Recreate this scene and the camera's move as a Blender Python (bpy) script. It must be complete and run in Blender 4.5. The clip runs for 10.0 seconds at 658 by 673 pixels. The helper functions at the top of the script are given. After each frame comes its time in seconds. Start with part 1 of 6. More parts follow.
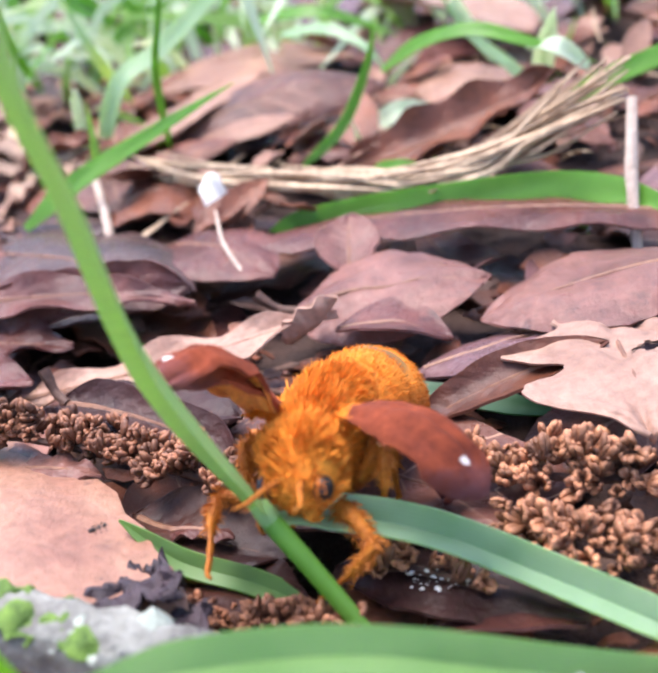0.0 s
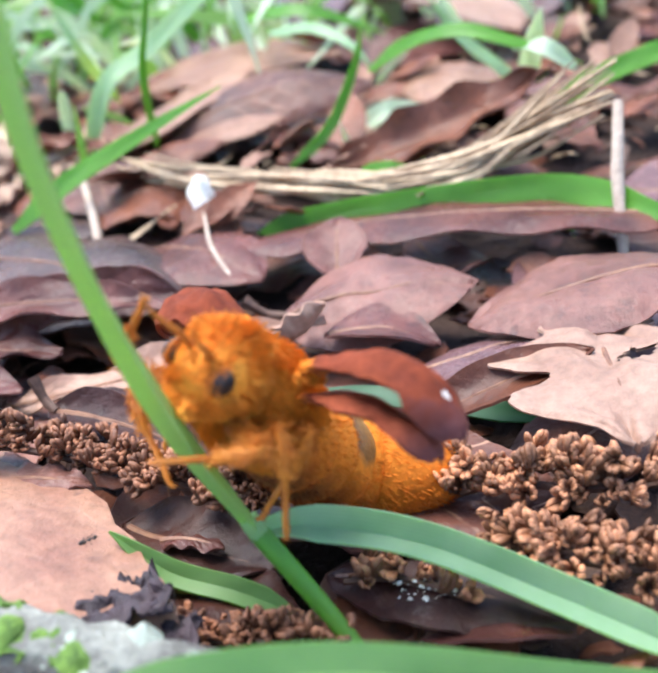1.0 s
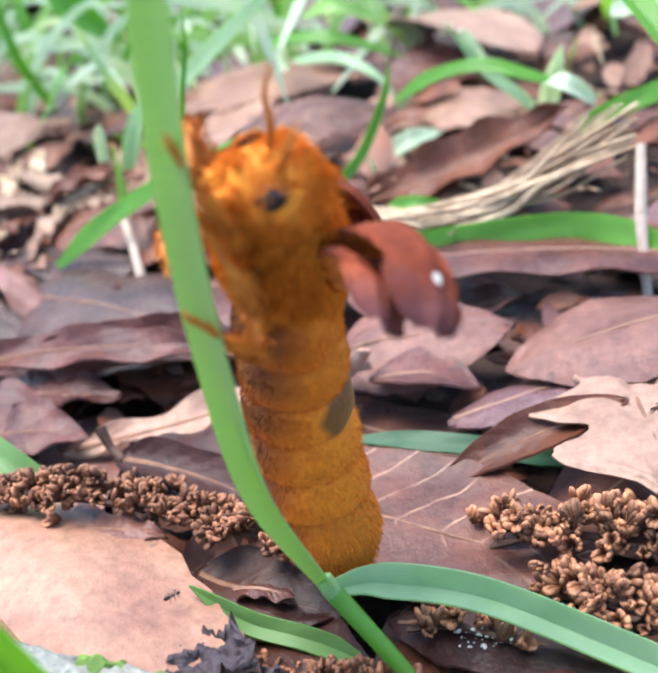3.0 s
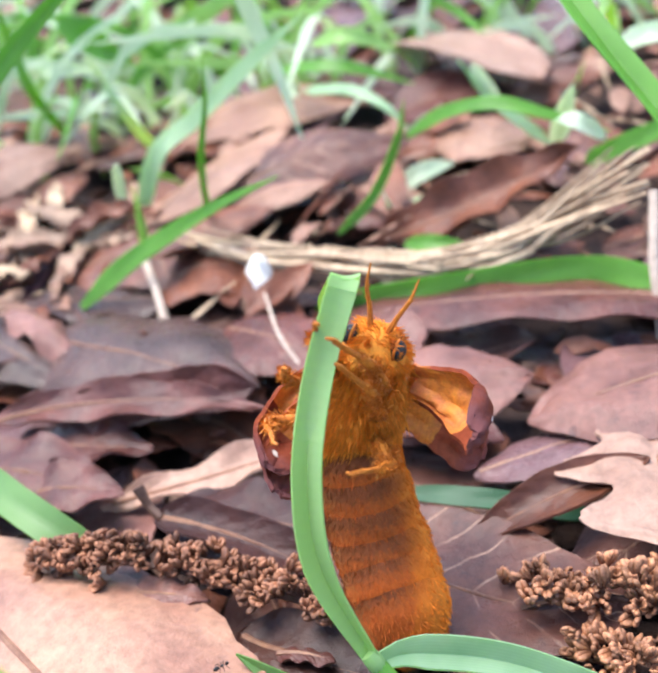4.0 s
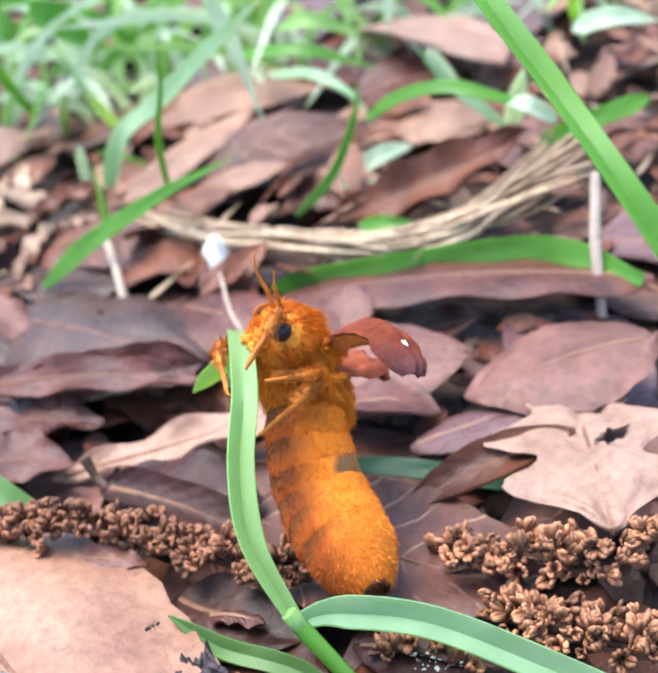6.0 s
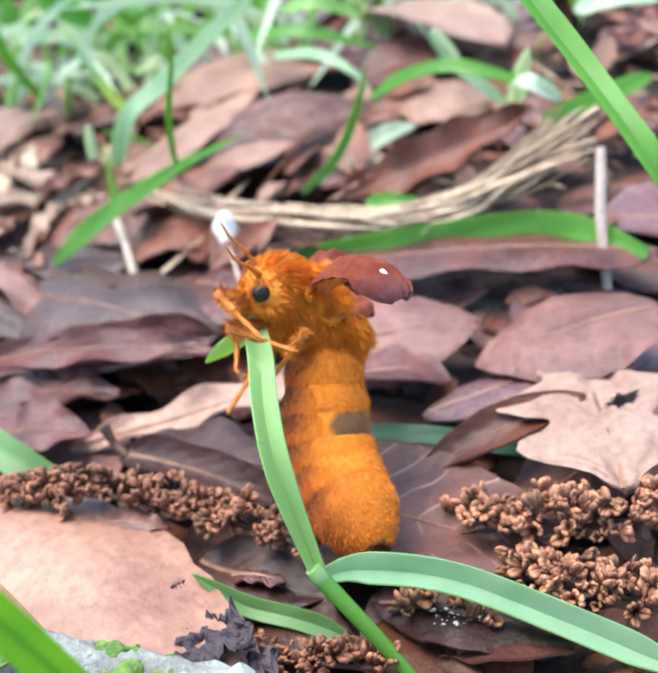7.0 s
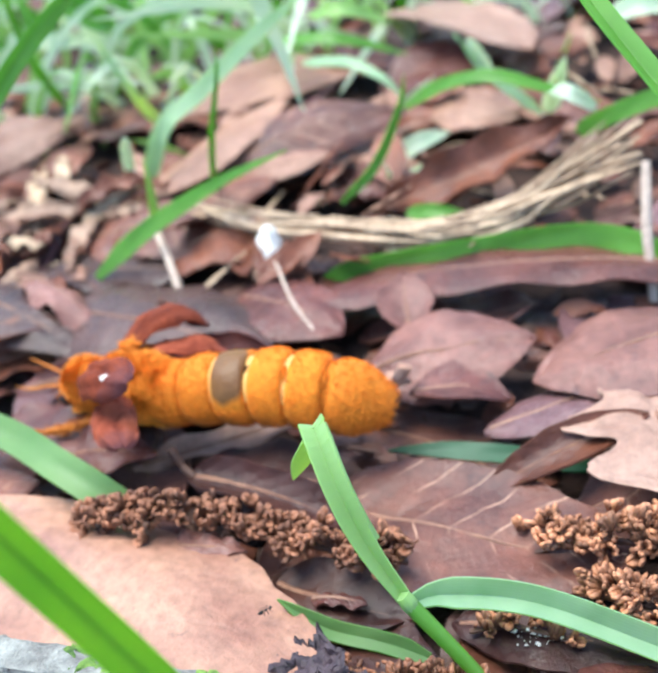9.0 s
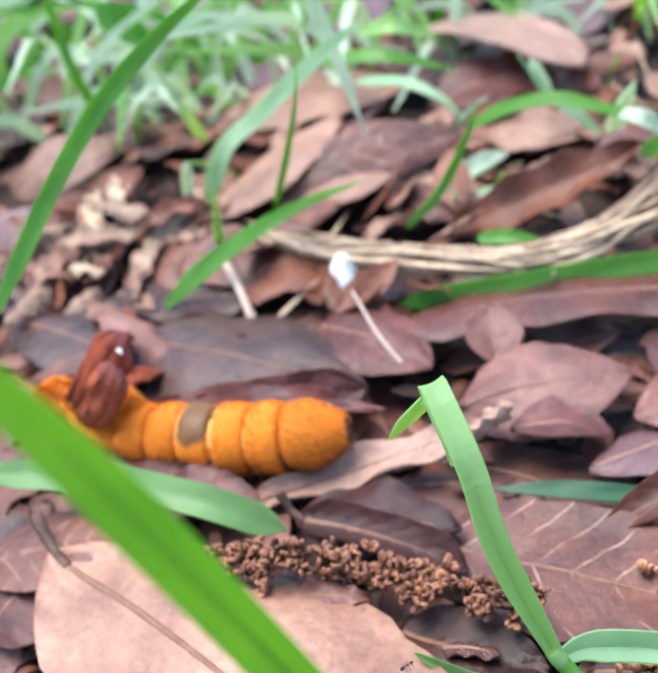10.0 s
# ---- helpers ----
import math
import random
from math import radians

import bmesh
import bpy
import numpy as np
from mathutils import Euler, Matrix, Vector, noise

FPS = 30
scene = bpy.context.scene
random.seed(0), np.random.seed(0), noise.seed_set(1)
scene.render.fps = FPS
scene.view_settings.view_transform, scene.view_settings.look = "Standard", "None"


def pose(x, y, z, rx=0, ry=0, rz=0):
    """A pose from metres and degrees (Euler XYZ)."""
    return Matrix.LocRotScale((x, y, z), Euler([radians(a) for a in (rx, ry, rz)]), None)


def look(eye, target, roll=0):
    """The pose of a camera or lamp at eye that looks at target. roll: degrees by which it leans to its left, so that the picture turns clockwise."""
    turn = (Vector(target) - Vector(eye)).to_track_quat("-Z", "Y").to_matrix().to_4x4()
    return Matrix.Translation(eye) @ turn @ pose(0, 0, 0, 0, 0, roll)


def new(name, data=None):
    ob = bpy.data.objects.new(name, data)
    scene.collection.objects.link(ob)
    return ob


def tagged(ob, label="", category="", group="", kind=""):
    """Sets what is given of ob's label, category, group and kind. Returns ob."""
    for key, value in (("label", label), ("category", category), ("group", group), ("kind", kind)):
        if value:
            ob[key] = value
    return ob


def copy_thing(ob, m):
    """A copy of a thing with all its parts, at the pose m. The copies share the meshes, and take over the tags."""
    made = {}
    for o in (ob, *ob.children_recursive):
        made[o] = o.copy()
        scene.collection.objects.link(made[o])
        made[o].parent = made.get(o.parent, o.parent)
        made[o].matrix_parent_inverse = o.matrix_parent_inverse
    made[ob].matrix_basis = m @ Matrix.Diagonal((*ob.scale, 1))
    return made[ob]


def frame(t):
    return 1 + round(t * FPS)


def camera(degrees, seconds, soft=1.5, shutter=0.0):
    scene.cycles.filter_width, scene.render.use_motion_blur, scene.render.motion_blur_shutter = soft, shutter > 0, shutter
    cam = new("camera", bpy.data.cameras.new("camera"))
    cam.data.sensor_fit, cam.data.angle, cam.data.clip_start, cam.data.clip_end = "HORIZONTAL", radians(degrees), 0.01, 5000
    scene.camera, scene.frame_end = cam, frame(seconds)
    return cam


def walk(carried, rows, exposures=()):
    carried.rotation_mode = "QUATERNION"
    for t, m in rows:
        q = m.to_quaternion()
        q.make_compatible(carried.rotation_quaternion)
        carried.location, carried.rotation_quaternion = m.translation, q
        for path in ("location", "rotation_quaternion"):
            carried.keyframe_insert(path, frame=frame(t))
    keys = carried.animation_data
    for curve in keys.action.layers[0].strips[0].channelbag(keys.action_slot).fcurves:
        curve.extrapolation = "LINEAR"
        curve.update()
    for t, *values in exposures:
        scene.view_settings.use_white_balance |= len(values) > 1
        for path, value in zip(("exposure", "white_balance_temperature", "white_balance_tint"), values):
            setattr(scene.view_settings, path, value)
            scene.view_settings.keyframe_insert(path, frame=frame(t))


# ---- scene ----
cam = camera(34, 10.0, soft=2.5)
PATH = [
    (0, (0.00372, -0.06920, 0.05446), (-0.00118, 0.10445, -0.04463), -9.4),
    (0.5, (0.00250, -0.06712, 0.05505), (-0.00064, 0.10568, -0.04560), -9.1),
    (1, (0.00414, -0.06879, 0.05622), (0.00078, 0.10361, -0.04510), -9.4),
    (1.5, (0.00325, -0.07375, 0.05798), (-0.00125, 0.09793, -0.04452), -9.9),
    (2, (0.00325, -0.07375, 0.05915), (-0.00119, 0.09744, -0.04416), -9.8),
    (2.5, (0.00367, -0.07334, 0.06149), (-0.00064, 0.09700, -0.04322), -9.9),
    (3, (0.00040, -0.06999, 0.06676), (-0.00293, 0.09946, -0.03942), -10.2),
    (4.5, (-0.00165, -0.06790, 0.07789), (-0.00473, 0.09818, -0.03351), -11.2),
    (5, (0.00160, -0.07291, 0.07554), (-0.00176, 0.09321, -0.03578), -11.0),
    (6.5, (0.00452, -0.07170, 0.07672), (0.00120, 0.09307, -0.03660), -11.2),
    (7, (0.00116, -0.07497, 0.07613), (-0.00024, 0.08936, -0.03785), -10.8),
    (7.5, (-0.00131, -0.07411, 0.07672), (-0.00131, 0.08966, -0.03808), -10.4),
    (8, (-0.00339, -0.07450, 0.07847), (-0.00304, 0.08830, -0.03769), -10.3),
    (8.5, (-0.00298, -0.07492, 0.08023), (-0.00321, 0.08708, -0.03706), -10.6),
    (9, (-0.00668, -0.07281, 0.08199), (-0.00536, 0.08899, -0.03557), -11.0),
    (9.5, (-0.01245, -0.07108, 0.08491), (-0.00888, 0.08987, -0.03376), -10.5),
    (10, (-0.02027, -0.06643, 0.08843), (-0.01346, 0.09292, -0.03225), -10.5),
]
walk(cam, [(t, look(eye, aim, roll)) for t, eye, aim, roll in PATH], exposures=[(0.0, 1.58, 6380, 18), (0.5, 1.57, 6220, 10), (1.0, 1.57, 6150, 7), (2.0, 1.57, 6150, 6), (3.0, 1.57, 6150, 7), (4.5, 1.55, 6250, 10), (5.0, 1.55, 6200, 9), (6.5, 1.53, 6100, 6), (7.5, 1.50, 6040, 4), (8.25, 1.46, 6020, 3), (9.5, 1.51, 6020, 5), (10.0, 1.39, 5980, 7)])
cam.data.dof.use_dof = True
cam.data.dof.focus_distance = 0.087
cam.data.dof.aperture_fstop = 42.0

# ---- daylight under trees: bright overcast sky and a wide soft sun ----
world = bpy.data.worlds.new("world")
scene.world = world
world.use_nodes = True
wn = world.node_tree.nodes
sky = wn.new("ShaderNodeTexSky")
sky.sky_type, sky.sun_disc = "NISHITA", False
sky.sun_elevation, sky.sun_rotation = radians(73), radians(-45)
world.node_tree.links.new(sky.outputs[0], wn["Background"].inputs[0])
wn["Background"].inputs[1].default_value = 0.15
sun = new("sun", bpy.data.lights.new("sun", "SUN"))
sun.data.energy, sun.data.angle, sun.data.color = 2.4, radians(42), (1.0, 0.94, 0.86)
sun.matrix_world = look((-0.18, 0.18, 0.85), (0, 0, 0))


# ---- materials ----
def material(name, rough=0.5, spec=0.5):
    m = bpy.data.materials.new(name)
    m.use_nodes = True
    n = m.node_tree.nodes
    b = n["Principled BSDF"]
    b.inputs["Roughness"].default_value = rough
    b.inputs["Specular IOR Level"].default_value = spec
    return m, n, m.node_tree.links, b


def ramp(n, links, source, stops):
    r = n.new("ShaderNodeValToRGB")
    e = r.color_ramp.elements
    while len(e) < len(stops):
        e.new(0.5)
    for i, (p, c) in enumerate(stops):
        e[i].position, e[i].color = p, (*c, 1)
    links.new(source, r.inputs[0])
    return r.outputs[0]


def noise_tex(n, links, scale, detail=4, vector=None, rough=0.55):
    t = n.new("ShaderNodeTexNoise")
    t.inputs["Scale"].default_value, t.inputs["Detail"].default_value, t.inputs["Roughness"].default_value = scale, detail, rough
    if vector:
        links.new(vector, t.inputs["Vector"])
    return t.outputs[0]


def mix(n, links, fac, a, b, mode="MIX"):
    m = n.new("ShaderNodeMix")
    m.data_type, m.blend_type = "RGBA", mode
    for sock, v in ((m.inputs[0], fac), (m.inputs[6], a), (m.inputs[7], b)):
        if isinstance(v, (int, float)):
            sock.default_value = v
        elif isinstance(v, tuple):
            sock.default_value = (*v, 1)
        else:
            links.new(v, sock)
    return m.outputs[2]


def calc(n, links, op, a, b=0.0, c=0.0):
    m = n.new("ShaderNodeMath")
    m.operation = op
    for sock, v in zip(m.inputs, (a, b, c)):
        if isinstance(v, (int, float)):
            sock.default_value = v
        else:
            links.new(v, sock)
    return m.outputs[0]


def bump(n, links, b, height, strength, dist):
    t = n.new("ShaderNodeBump")
    t.inputs["Strength"].default_value, t.inputs["Distance"].default_value = strength, dist
    links.new(height, t.inputs["Height"])
    links.new(t.outputs[0], b.inputs["Normal"])


def leaf_material(name, light, dark, stain, vein, rough=0.36, vein_amount=0.5, stain_at=0.6):
    m, n, l, b = material(name, rough, 0.34)
    tc = n.new("ShaderNodeTexCoord")
    info = n.new("ShaderNodeObjectInfo")
    shift = n.new("ShaderNodeVectorMath")
    shift.operation = "MULTIPLY_ADD"
    l.new(info.outputs["Random"], shift.inputs[0])
    shift.inputs[1].default_value = (3.1, 5.3, 1.7)
    l.new(tc.outputs["Object"], shift.inputs[2])
    where = shift.outputs[0]
    big = noise_tex(n, l, 130, 3, where)
    fine = noise_tex(n, l, 900, 6, where, 0.7)
    base = ramp(n, l, big, [(0.32, dark), (0.66, light)])
    base = mix(n, l, 0.55, base, ramp(n, l, fine, [(0.3, (0.4, 0.4, 0.4)), (0.7, (1.25, 1.2, 1.2))]), "MULTIPLY")
    blot = noise_tex(n, l, 220, 5, where, 0.75)
    base = mix(n, l, ramp(n, l, blot, [(stain_at, (0, 0, 0)), (stain_at + 0.12, (0.85, 0.85, 0.85))]), base, stain)
    uv = n.new("ShaderNodeSeparateXYZ")
    l.new(tc.outputs["UV"], uv.inputs[0])
    away = calc(n, l, "ABSOLUTE", calc(n, l, "SUBTRACT", uv.outputs[1], 0.5))
    wob = calc(n, l, "MULTIPLY", calc(n, l, "SUBTRACT", noise_tex(n, l, 260, 2, where), 0.5), 0.10)
    run = calc(n, l, "FRACT", calc(n, l, "ADD", calc(n, l, "MULTIPLY_ADD", uv.outputs[0], 8.0, calc(n, l, "MULTIPLY", away, -3.2)), calc(n, l, "MULTIPLY", wob, 4.0)))
    line = calc(n, l, "ABSOLUTE", calc(n, l, "SUBTRACT", run, 0.5))
    veins = calc(n, l, "LESS_THAN", line, 0.035)
    soft = calc(n, l, "MULTIPLY", veins, calc(n, l, "MULTIPLY", ramp(n, l, noise_tex(n, l, 180, 2, where), [(0.42, (0, 0, 0)), (0.6, (1, 1, 1))]), vein_amount))
    base = mix(n, l, soft, base, vein)
    tint = n.new("ShaderNodeHueSaturation")
    l.new(base, tint.inputs["Color"])
    l.new(calc(n, l, "MULTIPLY_ADD", info.outputs["Random"], 0.5, 0.75), tint.inputs["Value"])
    l.new(tint.outputs[0], b.inputs["Base Color"])
    l.new(calc(n, l, "MULTIPLY_ADD", blot, 0.35, rough - 0.16), b.inputs["Roughness"])
    net = n.new("ShaderNodeTexVoronoi")
    net.feature = "DISTANCE_TO_EDGE"
    net.inputs["Scale"].default_value = 1900
    l.new(where, net.inputs["Vector"])
    mesh_lines = ramp(n, l, net.outputs["Distance"], [(0.0, (0, 0, 0)), (0.12, (1, 1, 1))])
    crease = noise_tex(n, l, 320, 3, where, 0.5)
    hgt = calc(n, l, "ADD", calc(n, l, "MULTIPLY", fine, 0.5), calc(n, l, "ADD", calc(n, l, "MULTIPLY_ADD", crease, 0.9, calc(n, l, "MULTIPLY", big, 0.8)), calc(n, l, "MULTIPLY_ADD", mesh_lines, 0.035, calc(n, l, "MULTIPLY", line, -0.2))))
    bump(n, l, b, hgt, 0.55, 0.0007)
    return m


def grass_material(name, light, dark, gloss=0.38, through_tint=(1.7, 1.5, 0.6)):
    m, n, l, b = material(name, gloss, 0.5)
    tc = n.new("ShaderNodeTexCoord")
    uv = n.new("ShaderNodeSeparateXYZ")
    l.new(tc.outputs["UV"], uv.inputs[0])
    ribs = calc(n, l, "SINE", calc(n, l, "MULTIPLY", uv.outputs[1], 75.0))
    patch = noise_tex(n, l, 160, 4, tc.outputs["Object"])
    base = ramp(n, l, patch, [(0.3, dark), (0.7, light)])
    base = mix(n, l, calc(n, l, "MULTIPLY_ADD", ribs, 0.05, 0.08), base, tuple(0.6 * c for c in dark))
    l.new(base, b.inputs["Base Color"])
    bump(n, l, b, calc(n, l, "MULTIPLY_ADD", patch, 2.0, ribs), 0.12, 0.00008)
    back = n.new("ShaderNodeBsdfTranslucent")
    l.new(mix(n, l, 1.0, base, through_tint, "MULTIPLY"), back.inputs[0])
    both = n.new("ShaderNodeMixShader")
    both.inputs[0].default_value = 0.5
    l.new(b.outputs[0], both.inputs[1])
    l.new(back.outputs[0], both.inputs[2])
    l.new(both.outputs[0], n["Material Output"].inputs[0])
    return m


LEAF_PALE = leaf_material("leaf_pale", (0.43, 0.24, 0.156), (0.27, 0.132, 0.092), (0.085, 0.05, 0.055), (0.45, 0.26, 0.2), 0.36, 0.12, 0.61)
LEAF_PINK = leaf_material("leaf_pink", (0.27, 0.125, 0.095), (0.15, 0.063, 0.05), (0.06, 0.032, 0.035), (0.32, 0.17, 0.13), 0.30, 0.2, 0.60)
LEAF_BROWN = leaf_material("leaf_brown", (0.19, 0.075, 0.05), (0.085, 0.035, 0.028), (0.04, 0.022, 0.024), (0.46, 0.27, 0.18), 0.30, 0.8, 0.58)
LEAF_TAN = leaf_material("leaf_tan", (0.36, 0.20, 0.135), (0.23, 0.115, 0.075), (0.11, 0.055, 0.04), (0.22, 0.11, 0.075), 0.40, 0.3, 0.66)
LEAF_OAK = leaf_material("leaf_oak", (0.50, 0.31, 0.225), (0.36, 0.205, 0.145), (0.15, 0.08, 0.06), (0.30, 0.165, 0.11), 0.45, 0.4, 0.70)
LEAF_RED = leaf_material("leaf_red", (0.165, 0.06, 0.045), (0.06, 0.021, 0.019), (0.035, 0.015, 0.015), (0.22, 0.09, 0.07), 0.28, 0.2, 0.58)
LEAF_MAUVE = leaf_material("leaf_mauve", (0.20, 0.105, 0.105), (0.11, 0.055, 0.056), (0.06, 0.036, 0.038), (0.22, 0.13, 0.12), 0.26, 0.2, 0.60)
LEAF_GREY = leaf_material("leaf_grey", (0.105, 0.055, 0.044), (0.045, 0.023, 0.02), (0.04, 0.024, 0.023), (0.2, 0.12, 0.10), 0.27, 0.25, 0.58)
LEAF_RUST = leaf_material("leaf_rust", (0.23, 0.08, 0.04), (0.095, 0.034, 0.023), (0.045, 0.02, 0.018), (0.3, 0.15, 0.09), 0.32, 0.1, 0.58)
# Dark wet leaf; pale stain paints glints, dark tone doubles as painted shade.
LEAF_WET_SHADE = leaf_material("leaf_wet_shade", (0.075, 0.026, 0.02), (0.03, 0.012, 0.011), (0.25, 0.2, 0.17), (0.1, 0.05, 0.04), 0.42, 0.2, 0.62)
# Near-black leaf colour that stands in for debris and shade.
LEAF_DARK_SHADE = leaf_material("leaf_dark_shade", (0.075, 0.026, 0.017), (0.03, 0.012, 0.010), (0.015, 0.008, 0.007), (0.12, 0.05, 0.035), 0.30, 0.2, 0.6)
LEAF_ALL = [LEAF_RUST, LEAF_BROWN, LEAF_RED, LEAF_GREY, LEAF_PINK, LEAF_RUST, LEAF_MAUVE]
GRASS = grass_material("grass", (0.26, 0.43, 0.165), (0.18, 0.35, 0.115))
GRASS_CLIMB = grass_material("grass_climbed", (0.42, 0.61, 0.31), (0.34, 0.54, 0.22))
GRASS_BRIGHT = grass_material("grass_bright", (0.33, 0.58, 0.06), (0.25, 0.50, 0.05))
GRASS_MID = grass_material("grass_mid", (0.22, 0.47, 0.08), (0.15, 0.37, 0.055))
GRASS_DARK = grass_material("grass_dark", (0.06, 0.20, 0.09), (0.04, 0.14, 0.06))
# Pale tone paints the sky's reflection on tilted blades into the base colour.
GRASS_SHEEN = grass_material("grass_sheen", (0.50, 0.66, 0.50), (0.38, 0.56, 0.38))
# Haze and sky highlights on the distant grass are put into these pale colours.
GRASS_FAR_HAZE = grass_material("grass_far_haze", (0.46, 0.64, 0.27), (0.32, 0.52, 0.16), 0.5, (1.6, 1.5, 0.9))
GRASS_FAR_SKYLIT = grass_material("grass_far_skylit", (0.76, 0.82, 0.70), (0.56, 0.68, 0.50), 0.45, (1.35, 1.3, 1.1))
GRASS_MINT = grass_material("grass_mint", (0.44, 0.62, 0.45), (0.29, 0.49, 0.28))


def plain(name, light, dark, scale, rough=0.6, bumpy=0.5, depth=0.0004, stops=(0.35, 0.65), coord="Object"):
    m, n, l, b = material(name, rough, 0.4)
    tc = n.new("ShaderNodeTexCoord")
    a = noise_tex(n, l, scale, 5, tc.outputs[coord], 0.7)
    c = noise_tex(n, l, scale * 6, 3, tc.outputs[coord], 0.6)
    base = ramp(n, l, a, [(stops[0], dark), (stops[1], light)])
    base = mix(n, l, 0.5, base, ramp(n, l, c, [(0.3, (0.55, 0.55, 0.55)), (0.7, (1.2, 1.2, 1.2))]), "MULTIPLY")
    l.new(base, b.inputs["Base Color"])
    bump(n, l, b, calc(n, l, "ADD", a, calc(n, l, "MULTIPLY", c, 0.4)), bumpy, depth)
    return m


SOIL = plain("soil", (0.075, 0.038, 0.027), (0.02, 0.011, 0.009), 110, 0.85, 0.9, 0.002)
STRAW = plain("straw", (0.62, 0.45, 0.29), (0.36, 0.235, 0.14), 240, 0.6)
STRAW_BROWN = plain("straw_brown", (0.42, 0.29, 0.185), (0.22, 0.14, 0.085), 240, 0.7)
HUSK = plain("husk", (0.40, 0.25, 0.16), (0.13, 0.07, 0.045), 300, 0.55)
STALK = plain("stalk", (0.62, 0.49, 0.39), (0.46, 0.34, 0.26), 300, 0.6)
WHITE_HEAD = plain("white_head", (0.95, 0.90, 0.80), (0.8, 0.74, 0.66), 500, 0.7)
CATKIN = plain("catkin", (0.47, 0.21, 0.10), (0.15, 0.06, 0.032), 700, 0.5)
_n, _l = CATKIN.node_tree.nodes, CATKIN.node_tree.links
_vary = _n.new("ShaderNodeHueSaturation")
_each = _n.new("ShaderNodeObjectInfo")
_src = _n["Principled BSDF"].inputs["Base Color"].links[0].from_socket
# Florets are darker at the foot and paler towards the tip.
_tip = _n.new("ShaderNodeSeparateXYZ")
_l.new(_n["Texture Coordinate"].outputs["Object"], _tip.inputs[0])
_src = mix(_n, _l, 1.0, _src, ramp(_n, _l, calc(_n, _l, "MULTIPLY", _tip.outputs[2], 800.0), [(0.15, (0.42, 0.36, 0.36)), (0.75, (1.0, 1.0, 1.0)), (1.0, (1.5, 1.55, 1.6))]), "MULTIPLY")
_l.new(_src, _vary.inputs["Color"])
_l.new(calc(_n, _l, "MULTIPLY_ADD", _each.outputs["Random"], 0.95, 0.55), _vary.inputs["Value"])
_l.new(_vary.outputs[0], _n["Principled BSDF"].inputs["Base Color"])
# Duller brown copy; on the lowest strand it also puts shade into the colour.
CATKIN_DULL = CATKIN.copy()
CATKIN_DULL.name = "old_catkin"
for _node in CATKIN_DULL.node_tree.nodes:
    if _node.type == "VALTORGB" and _node.color_ramp.elements[0].color[0] < 0.2:
        for _e, _c in zip(_node.color_ramp.elements, ((0.09, 0.036, 0.021, 1), (0.30, 0.125, 0.06, 1))):
            _e.color = _c
CATKIN_STEM = plain("catkin_stem", (0.16, 0.08, 0.05), (0.07, 0.035, 0.025), 500, 0.6)
BARK = plain("lichen_bark", (0.33, 0.33, 0.29), (0.12, 0.11, 0.10), 260, 0.85, 0.9, 0.001)
MOSS = plain("moss", (0.20, 0.33, 0.06), (0.07, 0.13, 0.03), 600, 0.9, 0.9, 0.0006)
LICHEN = plain("lichen", (0.46, 0.49, 0.42), (0.27, 0.31, 0.26), 500, 0.85)
RIB = plain("leaf_rib", (0.33, 0.17, 0.10), (0.19, 0.09, 0.06), 500, 0.5)
CHAR = plain("rotten_edge", (0.075, 0.05, 0.06), (0.02, 0.014, 0.018), 500, 0.6, 0.9)
FUR = plain("orange_fur", (0.87, 0.315, 0.026), (0.76, 0.245, 0.018), 420, 0.75, 0.6, 0.0002)
FUR_RUST = plain("rust_fur", (0.60, 0.17, 0.012), (0.30, 0.07, 0.008), 420, 0.75, 0.6, 0.0002)
FUR_DARK = plain("brown_fur", (0.14, 0.045, 0.018), (0.06, 0.02, 0.01), 500, 0.5, 0.5, 0.0002)
FUR_PALE = plain("pale_membrane", (0.80, 0.50, 0.18), (0.76, 0.36, 0.07), 500, 0.5, 0.5, 0.0002)
def tufted(m, low, high):
    """Each hair a little lighter or darker than the next."""
    n, l = m.node_tree.nodes, m.node_tree.links
    b = n["Principled BSDF"]
    src = b.inputs["Base Color"].links[0].from_socket
    geo, hsv = n.new("ShaderNodeNewGeometry"), n.new("ShaderNodeHueSaturation")
    l.new(src, hsv.inputs["Color"])
    l.new(calc(n, l, "MULTIPLY_ADD", geo.outputs["Random Per Island"], high - low, low), hsv.inputs["Value"])
    l.new(hsv.outputs[0], b.inputs["Base Color"])
    return m


tufted(FUR, 0.78, 1.25)


